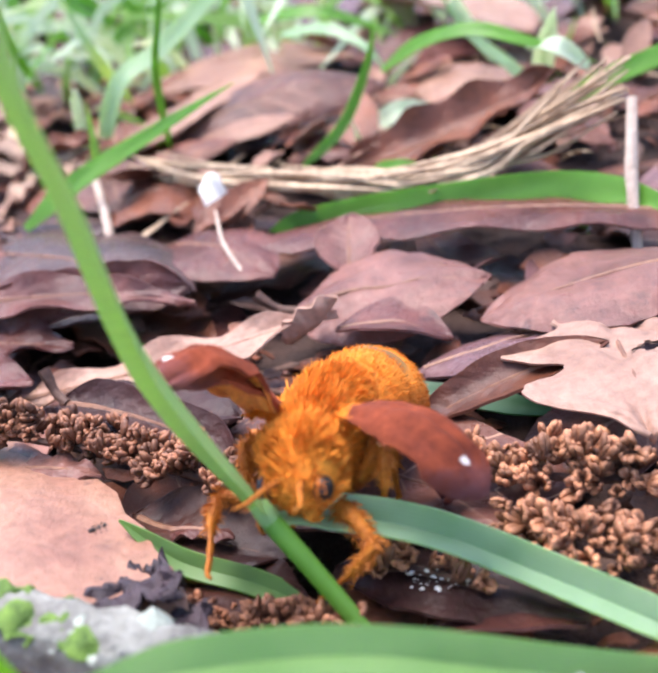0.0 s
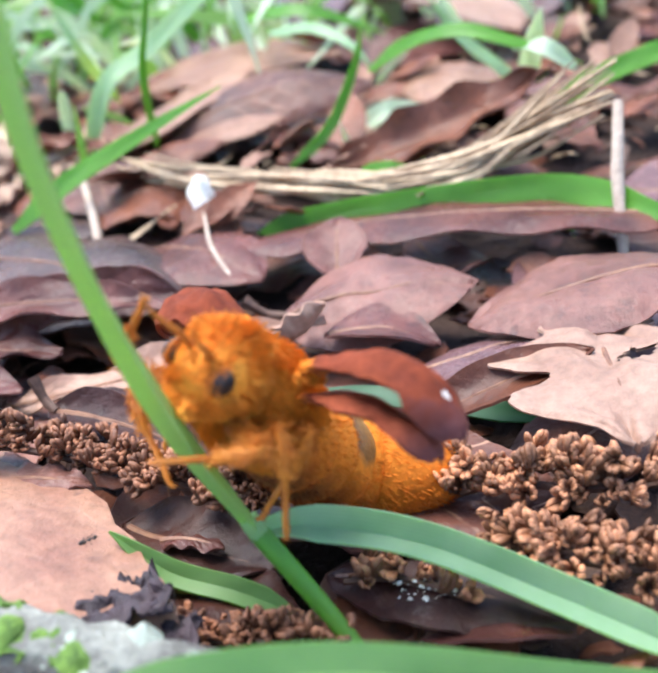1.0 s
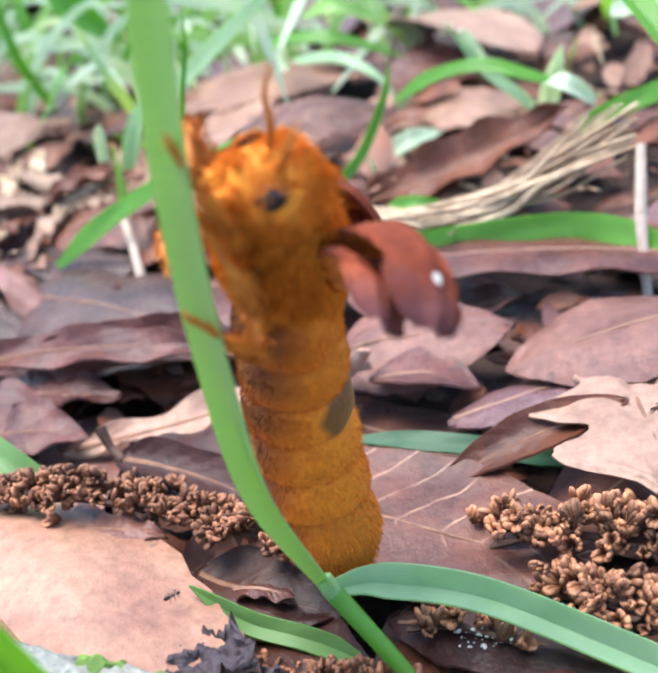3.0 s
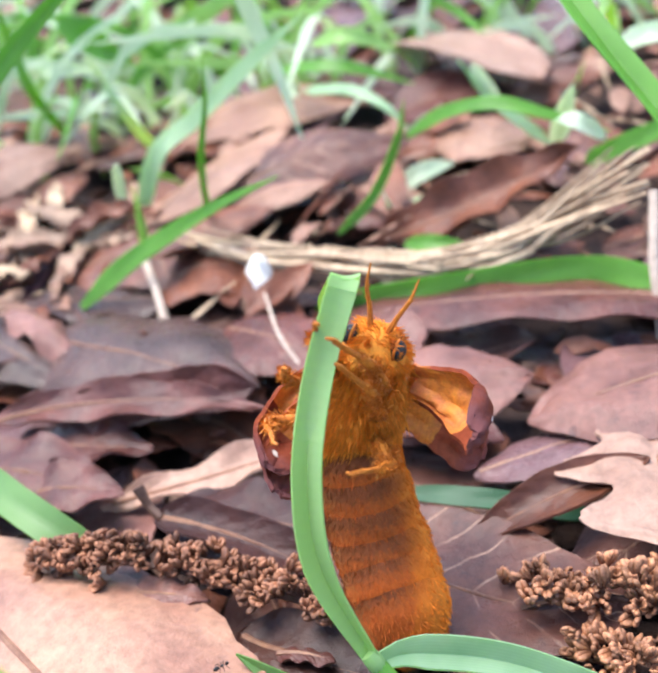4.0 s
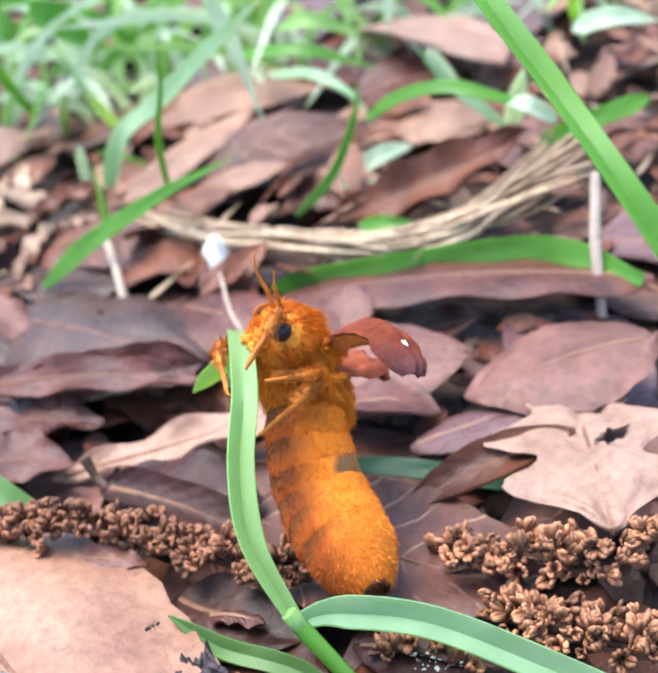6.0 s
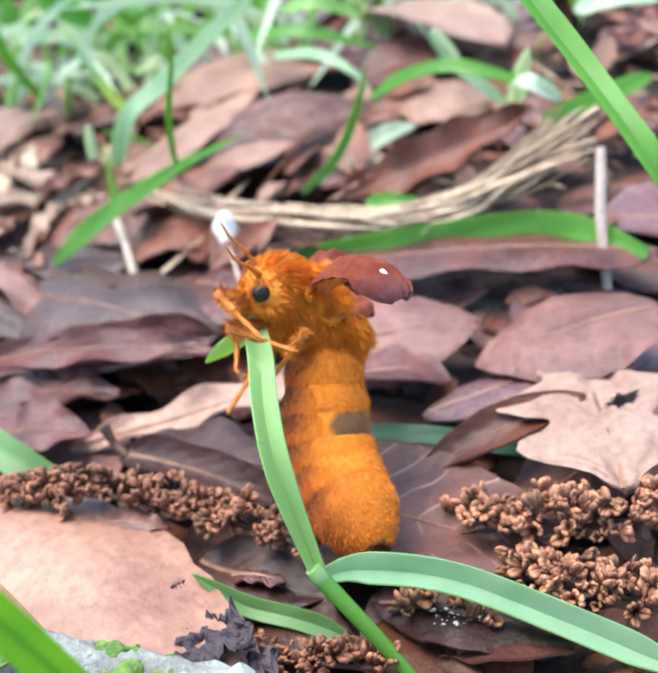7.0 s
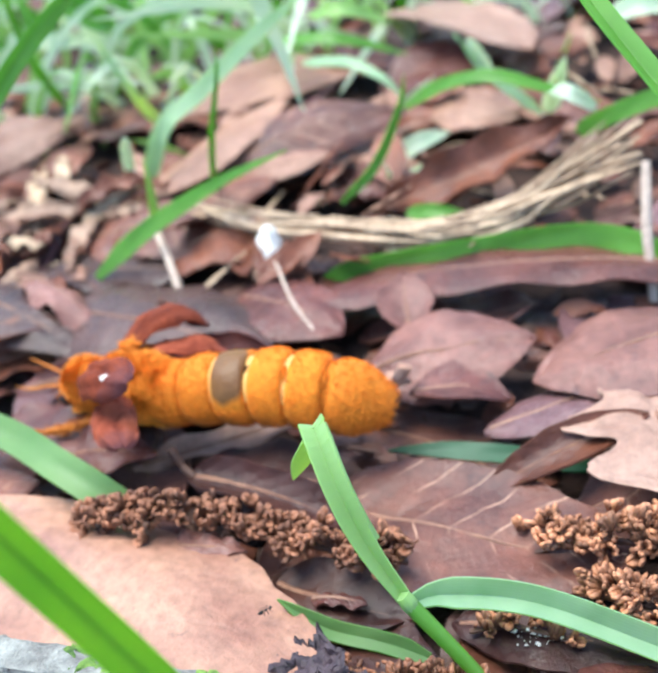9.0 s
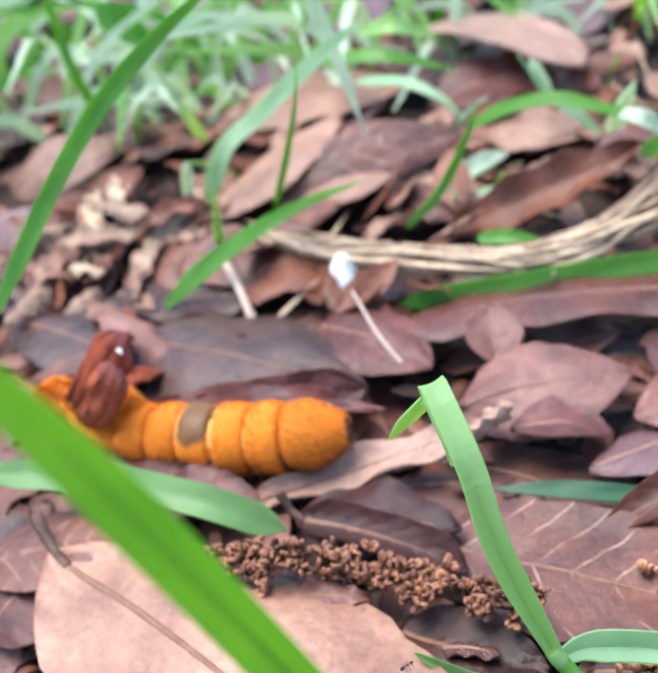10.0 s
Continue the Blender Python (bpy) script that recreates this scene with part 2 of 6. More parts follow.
def abdomen_material(name, window=False):
    """Orange fur above that turns rusty towards the belly, with flank shade painted in too."""
    m, n, l, b = material(name, 0.75, 0.3)
    tc = n.new("ShaderNodeTexCoord")
    axes = n.new("ShaderNodeSeparateXYZ")
    l.new(tc.outputs["Object"], axes.inputs[0])
    a = noise_tex(n, l, 420, 5, tc.outputs["Object"], 0.7)
    c = noise_tex(n, l, 2600, 3, tc.outputs["Object"], 0.6)
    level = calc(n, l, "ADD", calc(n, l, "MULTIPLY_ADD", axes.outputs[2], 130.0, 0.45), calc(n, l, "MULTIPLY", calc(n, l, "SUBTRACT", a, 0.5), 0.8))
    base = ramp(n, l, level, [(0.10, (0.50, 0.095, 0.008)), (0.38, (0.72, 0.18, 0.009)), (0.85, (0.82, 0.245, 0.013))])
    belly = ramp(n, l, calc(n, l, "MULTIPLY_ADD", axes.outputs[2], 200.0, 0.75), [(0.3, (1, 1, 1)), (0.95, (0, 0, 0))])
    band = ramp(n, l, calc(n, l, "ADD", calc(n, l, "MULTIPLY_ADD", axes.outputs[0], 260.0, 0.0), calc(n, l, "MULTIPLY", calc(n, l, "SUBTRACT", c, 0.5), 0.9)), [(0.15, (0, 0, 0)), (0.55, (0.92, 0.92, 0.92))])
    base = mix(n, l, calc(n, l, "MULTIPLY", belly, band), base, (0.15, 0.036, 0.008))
    if window:
        mid = calc(n, l, "ABSOLUTE", calc(n, l, "SUBTRACT", axes.outputs[0], 0.0018))
        spot = calc(n, l, "ADD", calc(n, l, "MULTIPLY_ADD", axes.outputs[2], 420.0, -0.55), calc(n, l, "MULTIPLY_ADD", mid, -110.0, calc(n, l, "MULTIPLY", a, 0.5)))
        bare = ramp(n, l, spot, [(0.45, (0, 0, 0)), (0.75, (0.95, 0.95, 0.95))])
        base = mix(n, l, bare, base, mix(n, l, a, (0.075, 0.038, 0.018), (0.17, 0.085, 0.03)))
        l.new(calc(n, l, "MULTIPLY_ADD", bare, -0.35, 0.75), b.inputs["Roughness"])
    base = mix(n, l, 0.5, base, ramp(n, l, c, [(0.3, (0.6, 0.55, 0.5)), (0.7, (1.15, 1.15, 1.15))]), "MULTIPLY")
    l.new(base, b.inputs["Base Color"])
    b.inputs["Sheen Weight"].default_value = 0.3
    b.inputs["Sheen Tint"].default_value = (1.0, 0.55, 0.15, 1)
    bump(n, l, b, calc(n, l, "ADD", a, c), 0.5, 0.0002)
    return tufted(m, 0.7, 1.2)


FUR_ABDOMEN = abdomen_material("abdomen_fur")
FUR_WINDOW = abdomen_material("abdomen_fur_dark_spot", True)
LEG = plain("leg_orange", (0.66, 0.22, 0.02), (0.42, 0.11, 0.01), 600, 0.6)
WING_UNDER = plain("wing_underside", (0.68, 0.24, 0.03), (0.48, 0.11, 0.03), 420, 0.6, 0.6, 0.0003)


def wing_material(name, light, dark, spot):
    """Rust scales that turn orange at the root and mauve at the tip, with a chalky spot near the tip."""
    m = plain(name, light, dark, 330, 0.8, 0.6, 0.0003)
    n, l = m.node_tree.nodes, m.node_tree.links
    b = n["Principled BSDF"]
    b.inputs["Specular IOR Level"].default_value = 0.15
    base = b.inputs["Base Color"].links[0].from_socket
    tc = n["Texture Coordinate"]
    uv = n.new("ShaderNodeSeparateXYZ")
    l.new(tc.outputs["UV"], uv.inputs[0])
    wob = calc(n, l, "SUBTRACT", noise_tex(n, l, 900, 4, tc.outputs["Object"], 0.7), 0.5)
    along = calc(n, l, "MULTIPLY_ADD", wob, 0.35, uv.outputs[0])
    base = mix(n, l, ramp(n, l, along, [(0.04, (1, 1, 1)), (0.13, (0, 0, 0))]), base, (0.62, 0.18, 0.015))
    base = mix(n, l, ramp(n, l, along, [(0.80, (0, 0, 0)), (0.98, (0.9, 0.9, 0.9))]), base, (0.15, 0.055, 0.055))
    if spot:
        across = calc(n, l, "MULTIPLY", calc(n, l, "SUBTRACT", uv.outputs[1], 0.45), 14.0)
        out = calc(n, l, "MULTIPLY", calc(n, l, "SUBTRACT", uv.outputs[0], 0.82), 38.0)
        far = calc(n, l, "ADD", calc(n, l, "MULTIPLY", across, across), calc(n, l, "MULTIPLY_ADD", out, out, calc(n, l, "MULTIPLY", wob, 2.5)))
        base = mix(n, l, ramp(n, l, far, [(0.5, (0.9, 0.9, 0.9)), (1.0, (0, 0, 0))]), base, (0.72, 0.66, 0.60))
    l.new(base, b.inputs["Base Color"])
    return m


WING_FORE = wing_material("forewing_scales", (0.24, 0.05, 0.02), (0.11, 0.022, 0.012), True)
WING_HIND = wing_material("hindwing_scales", (0.36, 0.088, 0.04), (0.20, 0.04, 0.02), False)
EYE, _n, _l, _b = material("compound_eye", 0.38, 0.4)
_b.inputs["Base Color"].default_value = (0.012, 0.013, 0.016, 1)
ANT = plain("ant_black", (0.02, 0.015, 0.012), (0.01, 0.008, 0.008), 900, 0.35)


# ---- mesh helpers ----
def mesh_object(name, bm, mat, parent=None, label="", smooth=True):
    me = bpy.data.meshes.new(name)
    bm.normal_update()
    bm.to_mesh(me)
    bm.free()
    for p in me.polygons:
        p.use_smooth = smooth
    me.set_sharp_from_angle(angle=radians(48))
    for k in (mat if isinstance(mat, (list, tuple)) else [mat]):
        me.materials.append(k)
    ob = new(name, me)
    if parent:
        ob.parent = parent
    return tagged(ob, label) if label else ob


def part(name, bm, mat, parent, label=""):
    return mesh_object(name, bm, mat, parent, label)


def spline(points, n):
    """n + 1 points, evenly spaced along a smooth curve through the given points."""
    p = [Vector(q) for q in points]
    p = [2 * p[0] - p[1], *p, 2 * p[-1] - p[-2]]
    fine = []
    for i in range(1, len(p) - 2):
        for k in range(16):
            t = k / 16
            a, b, c, d = p[i - 1], p[i], p[i + 1], p[i + 2]
            fine.append(0.5 * (2 * b + (c - a) * t + (2 * a - 5 * b + 4 * c - d) * t * t + (3 * b - a - 3 * c + d) * t ** 3))
    fine.append(p[-2])
    run = [0.0]
    for a, b in zip(fine, fine[1:]):
        run.append(run[-1] + (b - a).length)
    out, j = [], 0
    for k in range(n + 1):
        s = run[-1] * k / n
        while j < len(run) - 2 and run[j + 1] < s:
            j += 1
        f = (s - run[j]) / max(run[j + 1] - run[j], 1e-9)
        out.append(fine[j].lerp(fine[j + 1], min(max(f, 0), 1)))
    return out


def tangent(c, i):
    return (c[min(i + 1, len(c) - 1)] - c[max(i - 1, 0)]).normalized()


def tube(bm, points, radii, sides=8, n=None, rough=0.0, seed=0):
    c = spline(points, n or 4 * len(points))
    rows = []
    side = None
    for i, q in enumerate(c):
        t = tangent(c, i)
        ref = side if side else (Vector((0, 0, 1)) if abs(t.z) < 0.9 else Vector((1, 0, 0)))
        s = (ref - t * ref.dot(t)).normalized()
        side, u = s, t.cross(s)
        f = i / (len(c) - 1) * (len(radii) - 1)
        k = min(int(f), len(radii) - 2)
        r = radii[k] + (radii[k + 1] - radii[k]) * (f - k)
        ring = []
        for a in range(sides):
            an = 2 * math.pi * a / sides
            d = s * math.cos(an) + u * math.sin(an)
            rr = r * (1 + rough * noise.noise(Vector((q.x * 400 + seed, q.y * 400 + a * 1.7, q.z * 400))))
            ring.append(bm.verts.new(q + d * rr))
        rows.append(ring)
    for a, b in zip(rows, rows[1:]):
        for k in range(sides):
            bm.faces.new((a[k], a[(k + 1) % sides], b[(k + 1) % sides], b[k]))
    bm.faces.new(rows[0][::-1])
    bm.faces.new(rows[-1])


def sheet(bm, grid, thick, uvs=True):
    """A closed sheet of the given thickness over a grid of points; u runs along the rows' index, v across."""
    nu, nv = len(grid), len(grid[0])
    lay = bm.loops.layers.uv.verify()
    top, low = [], []
    for i in range(nu):
        a, b = [], []
        for j in range(nv):
            du = grid[min(i + 1, nu - 1)][j] - grid[max(i - 1, 0)][j]
            dv = grid[i][min(j + 1, nv - 1)] - grid[i][max(j - 1, 0)]
            n = du.cross(dv)
            n = n.normalized() if n.length > 1e-12 else Vector((0, 0, 1))
            a.append(bm.verts.new(grid[i][j] + n * thick / 2))
            b.append(bm.verts.new(grid[i][j] - n * thick / 2))
        top.append(a)
        low.append(b)
    where = {}
    for rows in (top, low):
        for i in range(nu):
            for j in range(nv):
                where[rows[i][j]] = (i / (nu - 1), j / (nv - 1))
    faces = []
    for i in range(nu - 1):
        for j in range(nv - 1):
            faces.append(bm.faces.new((top[i][j], top[i + 1][j], top[i + 1][j + 1], top[i][j + 1])))
            faces.append(bm.faces.new((low[i][j + 1], low[i + 1][j + 1], low[i + 1][j], low[i][j])))
        for j, k in ((0, 1), (nv - 1, -1)):
            q = (low[i][j], low[i + 1][j], top[i + 1][j], top[i][j])
            faces.append(bm.faces.new(q if k > 0 else q[::-1]))
    for j in range(nv - 1):
        for i, k in ((0, 1), (nu - 1, -1)):
            q = (top[i][j], top[i][j + 1], low[i][j + 1], low[i][j])
            faces.append(bm.faces.new(q if k > 0 else q[::-1]))
    for f in faces:
        for loop in f.loops:
            loop[lay].uv = where[loop.vert]


OUTLINES = {
    "ellipse": lambda u: math.sin(math.pi * u ** 0.9) ** 0.75,
    "round": lambda u: math.sin(math.pi * min(max(u, 0), 1) ** 0.8) ** 0.5,
    "strap": lambda u: min(1.0, math.sin(math.pi * u) * 2.2) ** 0.6,
    "lobed": lambda u: (0.25 + 0.75 * math.sin(math.pi * u ** 0.8) ** 0.5) * (0.74 + 0.26 * math.cos(u * 17.0)) * min(1.0, 9 * (1 - u)) ** 0.5 * min(1, 8 * u) ** 0.6,
}
LEAF_COUNT = [0]


def leaf_grid(length, width, arch, cup, wave, outline, seed, nu=26, nv=11):
    """The leaf in its own space: x from stalk to tip, z up."""
    rnd = random.Random(seed)
    ph, k = rnd.uniform(0, 6), rnd.uniform(2.5, 4.0)
    bend = rnd.uniform(-0.05, 0.05) * length
    out = []
    for i in range(nu):
        u = i / (nu - 1)
        w = max(OUTLINES[outline](min(max(u, 0.0), 1.0)) * width / 2, width * 0.015)
        row = []
        for j in range(nv):
            v = 2 * j / (nv - 1) - 1
            rag = 1 + 0.09 * noise.noise(Vector((u * 8, v * 0.5 + (3 if v > 0 else 0), seed * 1.3))) + 0.05 * abs(v) * noise.noise(Vector((u * 31, 5 if v > 0 else 0, seed * 2.7)))
            y = v * w * rag + bend * 4 * u * (1 - u)
            z = arch * 4 * u * (1 - u) + cup * w * v * v + wave * math.sin(ph + u * k * 6.283 + (1.3 if v > 0 else 0)) * v * v
            z += 0.05 * width * noise.noise(Vector((u * 3.5, v * 1.6, seed * 2.1))) + 0.018 * width * noise.noise(Vector((u * 9, v * 4, seed * 3.7))) - 0.015 * width * math.exp(-(v / 0.16) ** 2)
            row.append(Vector((u * length, y, z)))
        out.append(row)
    return out


def leaf_frame(base, tip, roll):
    b, t = Vector(base), Vector(tip)
    x = (t - b).normalized()
    up = Vector((0, 0, 1)) if abs(x.z) < 0.9 else Vector((0, -1, 0.2))
    z = (up - x * up.dot(x)).normalized()
    m = Matrix((x, z.cross(x), z)).transposed().to_4x4()
    return Matrix.Translation(b) @ m @ pose(0, 0, 0, roll, 0, 0)


def dead_leaf(base, tip, width, mat, arch=0.001, cup=0.0, roll=0, wave=0.0, outline="ellipse", petiole=0.0, label="", rib=0.00022, hole=None):
    LEAF_COUNT[0] += 1
    seed = LEAF_COUNT[0]
    length = (Vector(tip) - Vector(base)).length
    grid = leaf_grid(length, width, arch, cup, wave, outline, seed, *((60, 41) if hole else (26, 11)))
    root = new("fallen_leaf")
    root.matrix_basis = leaf_frame(base, tip, roll)
    tagged(root, label, "leaf")
    bm = bmesh.new()
    sheet(bm, grid, 0.00025)
    if hole:
        lay = bm.loops.layers.uv.verify()
        gone = []
        for f in bm.faces:
            u = sum(q[lay].uv.x for q in f.loops) / len(f.loops)
            v = sum(q[lay].uv.y for q in f.loops) / len(f.loops)
            a = math.atan2(v - hole[1], u - hole[0])
            if math.hypot((u - hole[0]) / hole[2], (v - hole[1]) / hole[3]) < 1 + 0.18 * math.sin(a * 5 + 1) + 0.12 * math.sin(a * 11):
                gone.append(f)
        bmesh.ops.delete(bm, geom=gone, context="FACES")
    part("blade", bm, mat, root)
    mid = [row[len(row) // 2] for row in grid]
    bm = bmesh.new()
    tube(bm, [p + Vector((0, 0, 0.00006)) for p in mid[1:-1:len(mid) // 6]], [rib * 1.5, rib, rib * 0.4], 6)
    part("midrib", bm, RIB, root, "raised midrib")
    if petiole:
        bm = bmesh.new()
        p0 = mid[1] + Vector((0, 0, 0.0001))
        tube(bm, [p0, p0 + Vector((-petiole * 0.5, 0.0004, 0.0006)), p0 + Vector((-petiole, 0.0012, 0.0022))], [rib * 2.2, rib * 2.0, rib * 3.0], 8, rough=0.15)
        part("petiole", bm, CATKIN_STEM, root, "dark curved leaf stalk")
    return root


def ribbon(bm, points, width, tip, face, fold, n=30, nv=7, thick=0.00018, flip=False, twist=0.0):
    c = spline(points, n)
    fc = Vector(face)
    grid = []
    for i, q in enumerate(c):
        u = i / n
        t = tangent(c, i)
        s = t.cross(fc).normalized()
        up = s.cross(t).normalized()
        if twist:
            a = twist * u
            s, up = s * math.cos(a) + up * math.sin(a), up * math.cos(a) - s * math.sin(a)
        k = 1 - u if flip else u
        w = width / 2 * min(1.0, 0.45 + k * 4) * (1.0 if k < tip else max(0.04, math.cos((k - tip) / max(1 - tip, 0.01) * 1.5)) if tip < 0.999 else 1.0)
        if tip < 0.6:
            w = width / 2 * min(1.0, 0.4 + k * 4) * max(0.03, (1 - ((k - tip) / (1 - tip)) ** 1.6) if k > tip else 1.0)
        grid.append([q + s * (w * v) + up * (fold * w * (abs(v) - 0.5) + 0.04 * w * math.sin(u * 19 + v * 3)) for v in [2 * j / (nv - 1) - 1 for j in range(nv)]])
    sheet(bm, grid, thick)


def grass_blade(points, width, mat, tip=0.5, face=(0, -1, 0.3), fold=0.15, flip=False, label="", twist=0.0):
    root = new("wild_grass")
    tagged(root, label, "grass")
    bm = bmesh.new()
    ribbon(bm, points, width, tip, face, fold, flip=flip, twist=twist)
    part("leaf_blade", bm, mat, root)
    bm = bmesh.new()
    c = spline(points, 12)
    fc = Vector(face).normalized()
    tube(bm, [q - fc * (fold * width * 0.25 + 0.0001) for q in c[:-2]], [0.00022, 0.0002, 0.00012], 5, n=20)
    part("midrib", bm, mat, root)
    return root


# ---- ground ----
def ground():
    bm = bmesh.new()
    rings, around = 70, 96
    last = None
    for i in range(rings):
        r = 0.006 * (1.135 ** i)
        ring = []
        for k in range(around):
            a = 2 * math.pi * k / around
            x, y = r * math.cos(a), 0.02 + r * math.sin(a)
            h = -0.0035 + 0.0018 * noise.noise(Vector((x * 90, y * 90, 0))) + 0.0006 * noise.noise(Vector((x * 400, y * 400, 2)))
            ring.append(bm.verts.new((x, y, h)))
        if last:
            for k in range(around):
                bm.faces.new((last[k], last[(k + 1) % around], ring[(k + 1) % around], ring[k])[::-1])
        else:
            bm.faces.new(ring)
        last = ring
    tagged(mesh_object("ground", bm, SOIL), "dark crumbly soil under the leaf litter", kind="structure")


ground()


# ---- leaf litter under the placed leaves ----
def litter():
    rnd = random.Random(4)
    kinds = []
    for k in range(14):
        ln = rnd.uniform(0.022, 0.04)
        g = leaf_grid(ln, ln * rnd.uniform(0.32, 0.5), rnd.uniform(-0.0006, 0.0016), rnd.uniform(-0.22, 0.22), rnd.uniform(0, 0.0012), rnd.choice(("ellipse", "round", "ellipse", "strap")), 100 + k, 18, 9)
        bm = bmesh.new()
        sheet(bm, [[p - Vector((ln / 2, 0, 0)) for p in row] for row in g], 0.00025)
        ob = tagged(mesh_object("litter_leaf", bm, LEAF_ALL[k % len(LEAF_ALL)]), "flat brown dead leaf in the litter", "leaf", "leaf litter")
        kinds.append(ob)
        bm = bmesh.new()
        tube(bm, [row[4] + Vector((-ln / 2, 0, 0.0001)) for row in g[1:-1:5]], [0.0003, 0.0002, 0.0001], 5)
        part("midrib", bm, RIB, ob)
    for i in range(300):
        m = kinds[i % 14]
        y = -0.06 + 0.31 * rnd.random() ** 0.6
        x = rnd.uniform(-1, 1) * (0.065 + 0.46 * (y + 0.08))
        z = rnd.uniform(-0.0030, -0.0012) if y < 0.06 else rnd.uniform(-0.002, 0.002)
        p = pose(x, y, z, rnd.uniform(-6, 6), rnd.uniform(-4, 4), rnd.uniform(0, 360))
        if i < 14:
            m.matrix_basis = p
        else:
            copy_thing(m, p)
    bm = bmesh.new()
    for i in range(3200):
        r, turn = 0.21 + 1.0 * rnd.random() ** 1.1, rnd.uniform(0, 6.283)
        x, y = r * math.cos(turn), 0.02 + r * math.sin(turn)
        ln = rnd.uniform(0.025, 0.045)
        g = leaf_grid(ln, ln * rnd.uniform(0.32, 0.5), rnd.uniform(-0.001, 0.004), rnd.uniform(-0.2, 0.3), 0.001, "ellipse", 200 + i, 7, 5)
        m = pose(x, y, rnd.uniform(0, 0.004), rnd.uniform(-18, 18), rnd.uniform(-12, 12), rnd.uniform(0, 360))
        sheet(bm, [[m @ p for p in row] for row in g], 0.0003)
    # The light leaf colour stands in for stronger light on the distant litter.
    tagged(mesh_object("far_leaf_litter", bm, LEAF_OAK), "brown dead leaves further off", "leaf litter", kind="stuff")


litter()


def crumbs():
    """Leaf crumbs and bits of stalk between the leaves."""
    rnd = random.Random(21)
    for name, mat, count, near, far, high in (("leaf_crumbs", LEAF_RUST, 900, -0.045, 0.105, 0.0), ("bark_crumbs", CATKIN_STEM, 500, -0.045, 0.105, 0.0), ("tan_leaf_bits", LEAF_TAN, 170, 0.062, 0.13, 0.004), ("rust_leaf_bits", LEAF_RUST, 220, 0.05, 0.13, 0.004), ("dry_grass_bits", STRAW, 60, 0.055, 0.13, 0.004)):
        bm = bmesh.new()
        for i in range(count):
            y = near + (far - near) * rnd.random()
            x = rnd.uniform(-1, 1) * (0.035 + 0.4 * (y + 0.06))
            ln = rnd.uniform(0.0015, 0.006) * (2.2 if high else 1)
            m = pose(x, y, rnd.uniform(-0.003, 0.0002) + high, rnd.uniform(-40, 40), rnd.uniform(-25, 25), rnd.uniform(0, 360))
            g = leaf_grid(ln, ln * (0.05 if mat is STRAW else rnd.uniform(0.2, 0.6)), rnd.uniform(-0.0003, 0.0005), rnd.uniform(-0.5, 0.5), 0.0002, "ellipse" if high else "strap", 900 + i, 7 if high else 5, 5 if high else 4)
            sheet(bm, [[m @ p for p in row] for row in g], 0.0002)
        tagged(mesh_object(name, bm, mat), "small dark crumbs of leaf and bark", "leaf litter", kind="stuff")


crumbs()


# ---- fallen leaves ----
dead_leaf((-0.0505, 0.0165, 0.0045), (-0.0084, -0.0412, 0.0040), width=0.029, mat=LEAF_PALE, arch=0.0028, cup=-0.16, outline='ellipse', petiole=0.007, label='broad pinkish tan fallen leaf with a dark torn edge', rib=0.0003)
dead_leaf((-0.0092, 0.0096, 0.0010), (0.0180, -0.0068, 0.0020), width=0.0175, mat=LEAF_BROWN, arch=0.0006, cup=0.06, outline='round', petiole=0.0, label='flat wet brown fallen leaf with pale side veins')
dead_leaf((0.0267, 0.0156, 0.0040), (0.0241, -0.0061, 0.0065), width=0.021, mat=LEAF_OAK, arch=0.0015, cup=-0.05, outline='lobed', petiole=0.004, hole=(0.47, 0.66, 0.085, 0.1), label='pale tan lobed oak leaf with a ragged hole')
dead_leaf((0.0246, 0.0077, 0.0060), (0.0064, 0.0062, 0.0010), width=0.005, mat=LEAF_RUST, arch=0.0005, cup=0.5, roll=-15, outline='ellipse', petiole=0.0, label='dark red folded dry leaf with a curled tip')
dead_leaf((0.0372, 0.0205, 0.0060), (0.0158, 0.0198, 0.0030), width=0.018, mat=LEAF_PINK, arch=0.0015, cup=-0.15, roll=6, outline='ellipse', petiole=0.003, label='dull pinkish brown fallen leaf')
dead_leaf((-0.0025, 0.0287, 0.0015), (0.0180, 0.0263, 0.0040), width=0.0145, mat=LEAF_PINK, arch=0.002, cup=-0.25, roll=10, outline='ellipse', petiole=0.004, label='wet pinkish brown leaf with a pale sheen')
dead_leaf((0.0041, 0.0334, 0.0030), (0.0051, 0.0419, 0.0062), width=0.0072, mat=LEAF_PINK, arch=0.0, cup=0.3, outline='ellipse', petiole=0.0, label='small mauve leaf tip standing up')
dead_leaf((0.0419, 0.0354, 0.0030), (-0.0091, 0.0453, 0.0030), width=0.01, mat=LEAF_RED, arch=0.002, cup=-0.2, roll=8, wave=0.0004, outline='strap', petiole=0.0, label='long reddish brown leaf lying flat')
dead_leaf((-0.0418, 0.0555, 0.0020), (-0.0128, 0.0337, 0.0040), width=0.022, mat=LEAF_GREY, arch=0.003, cup=-0.3, roll=4, outline='ellipse', petiole=0.0, label='large grey brown leaf with curled red underside')
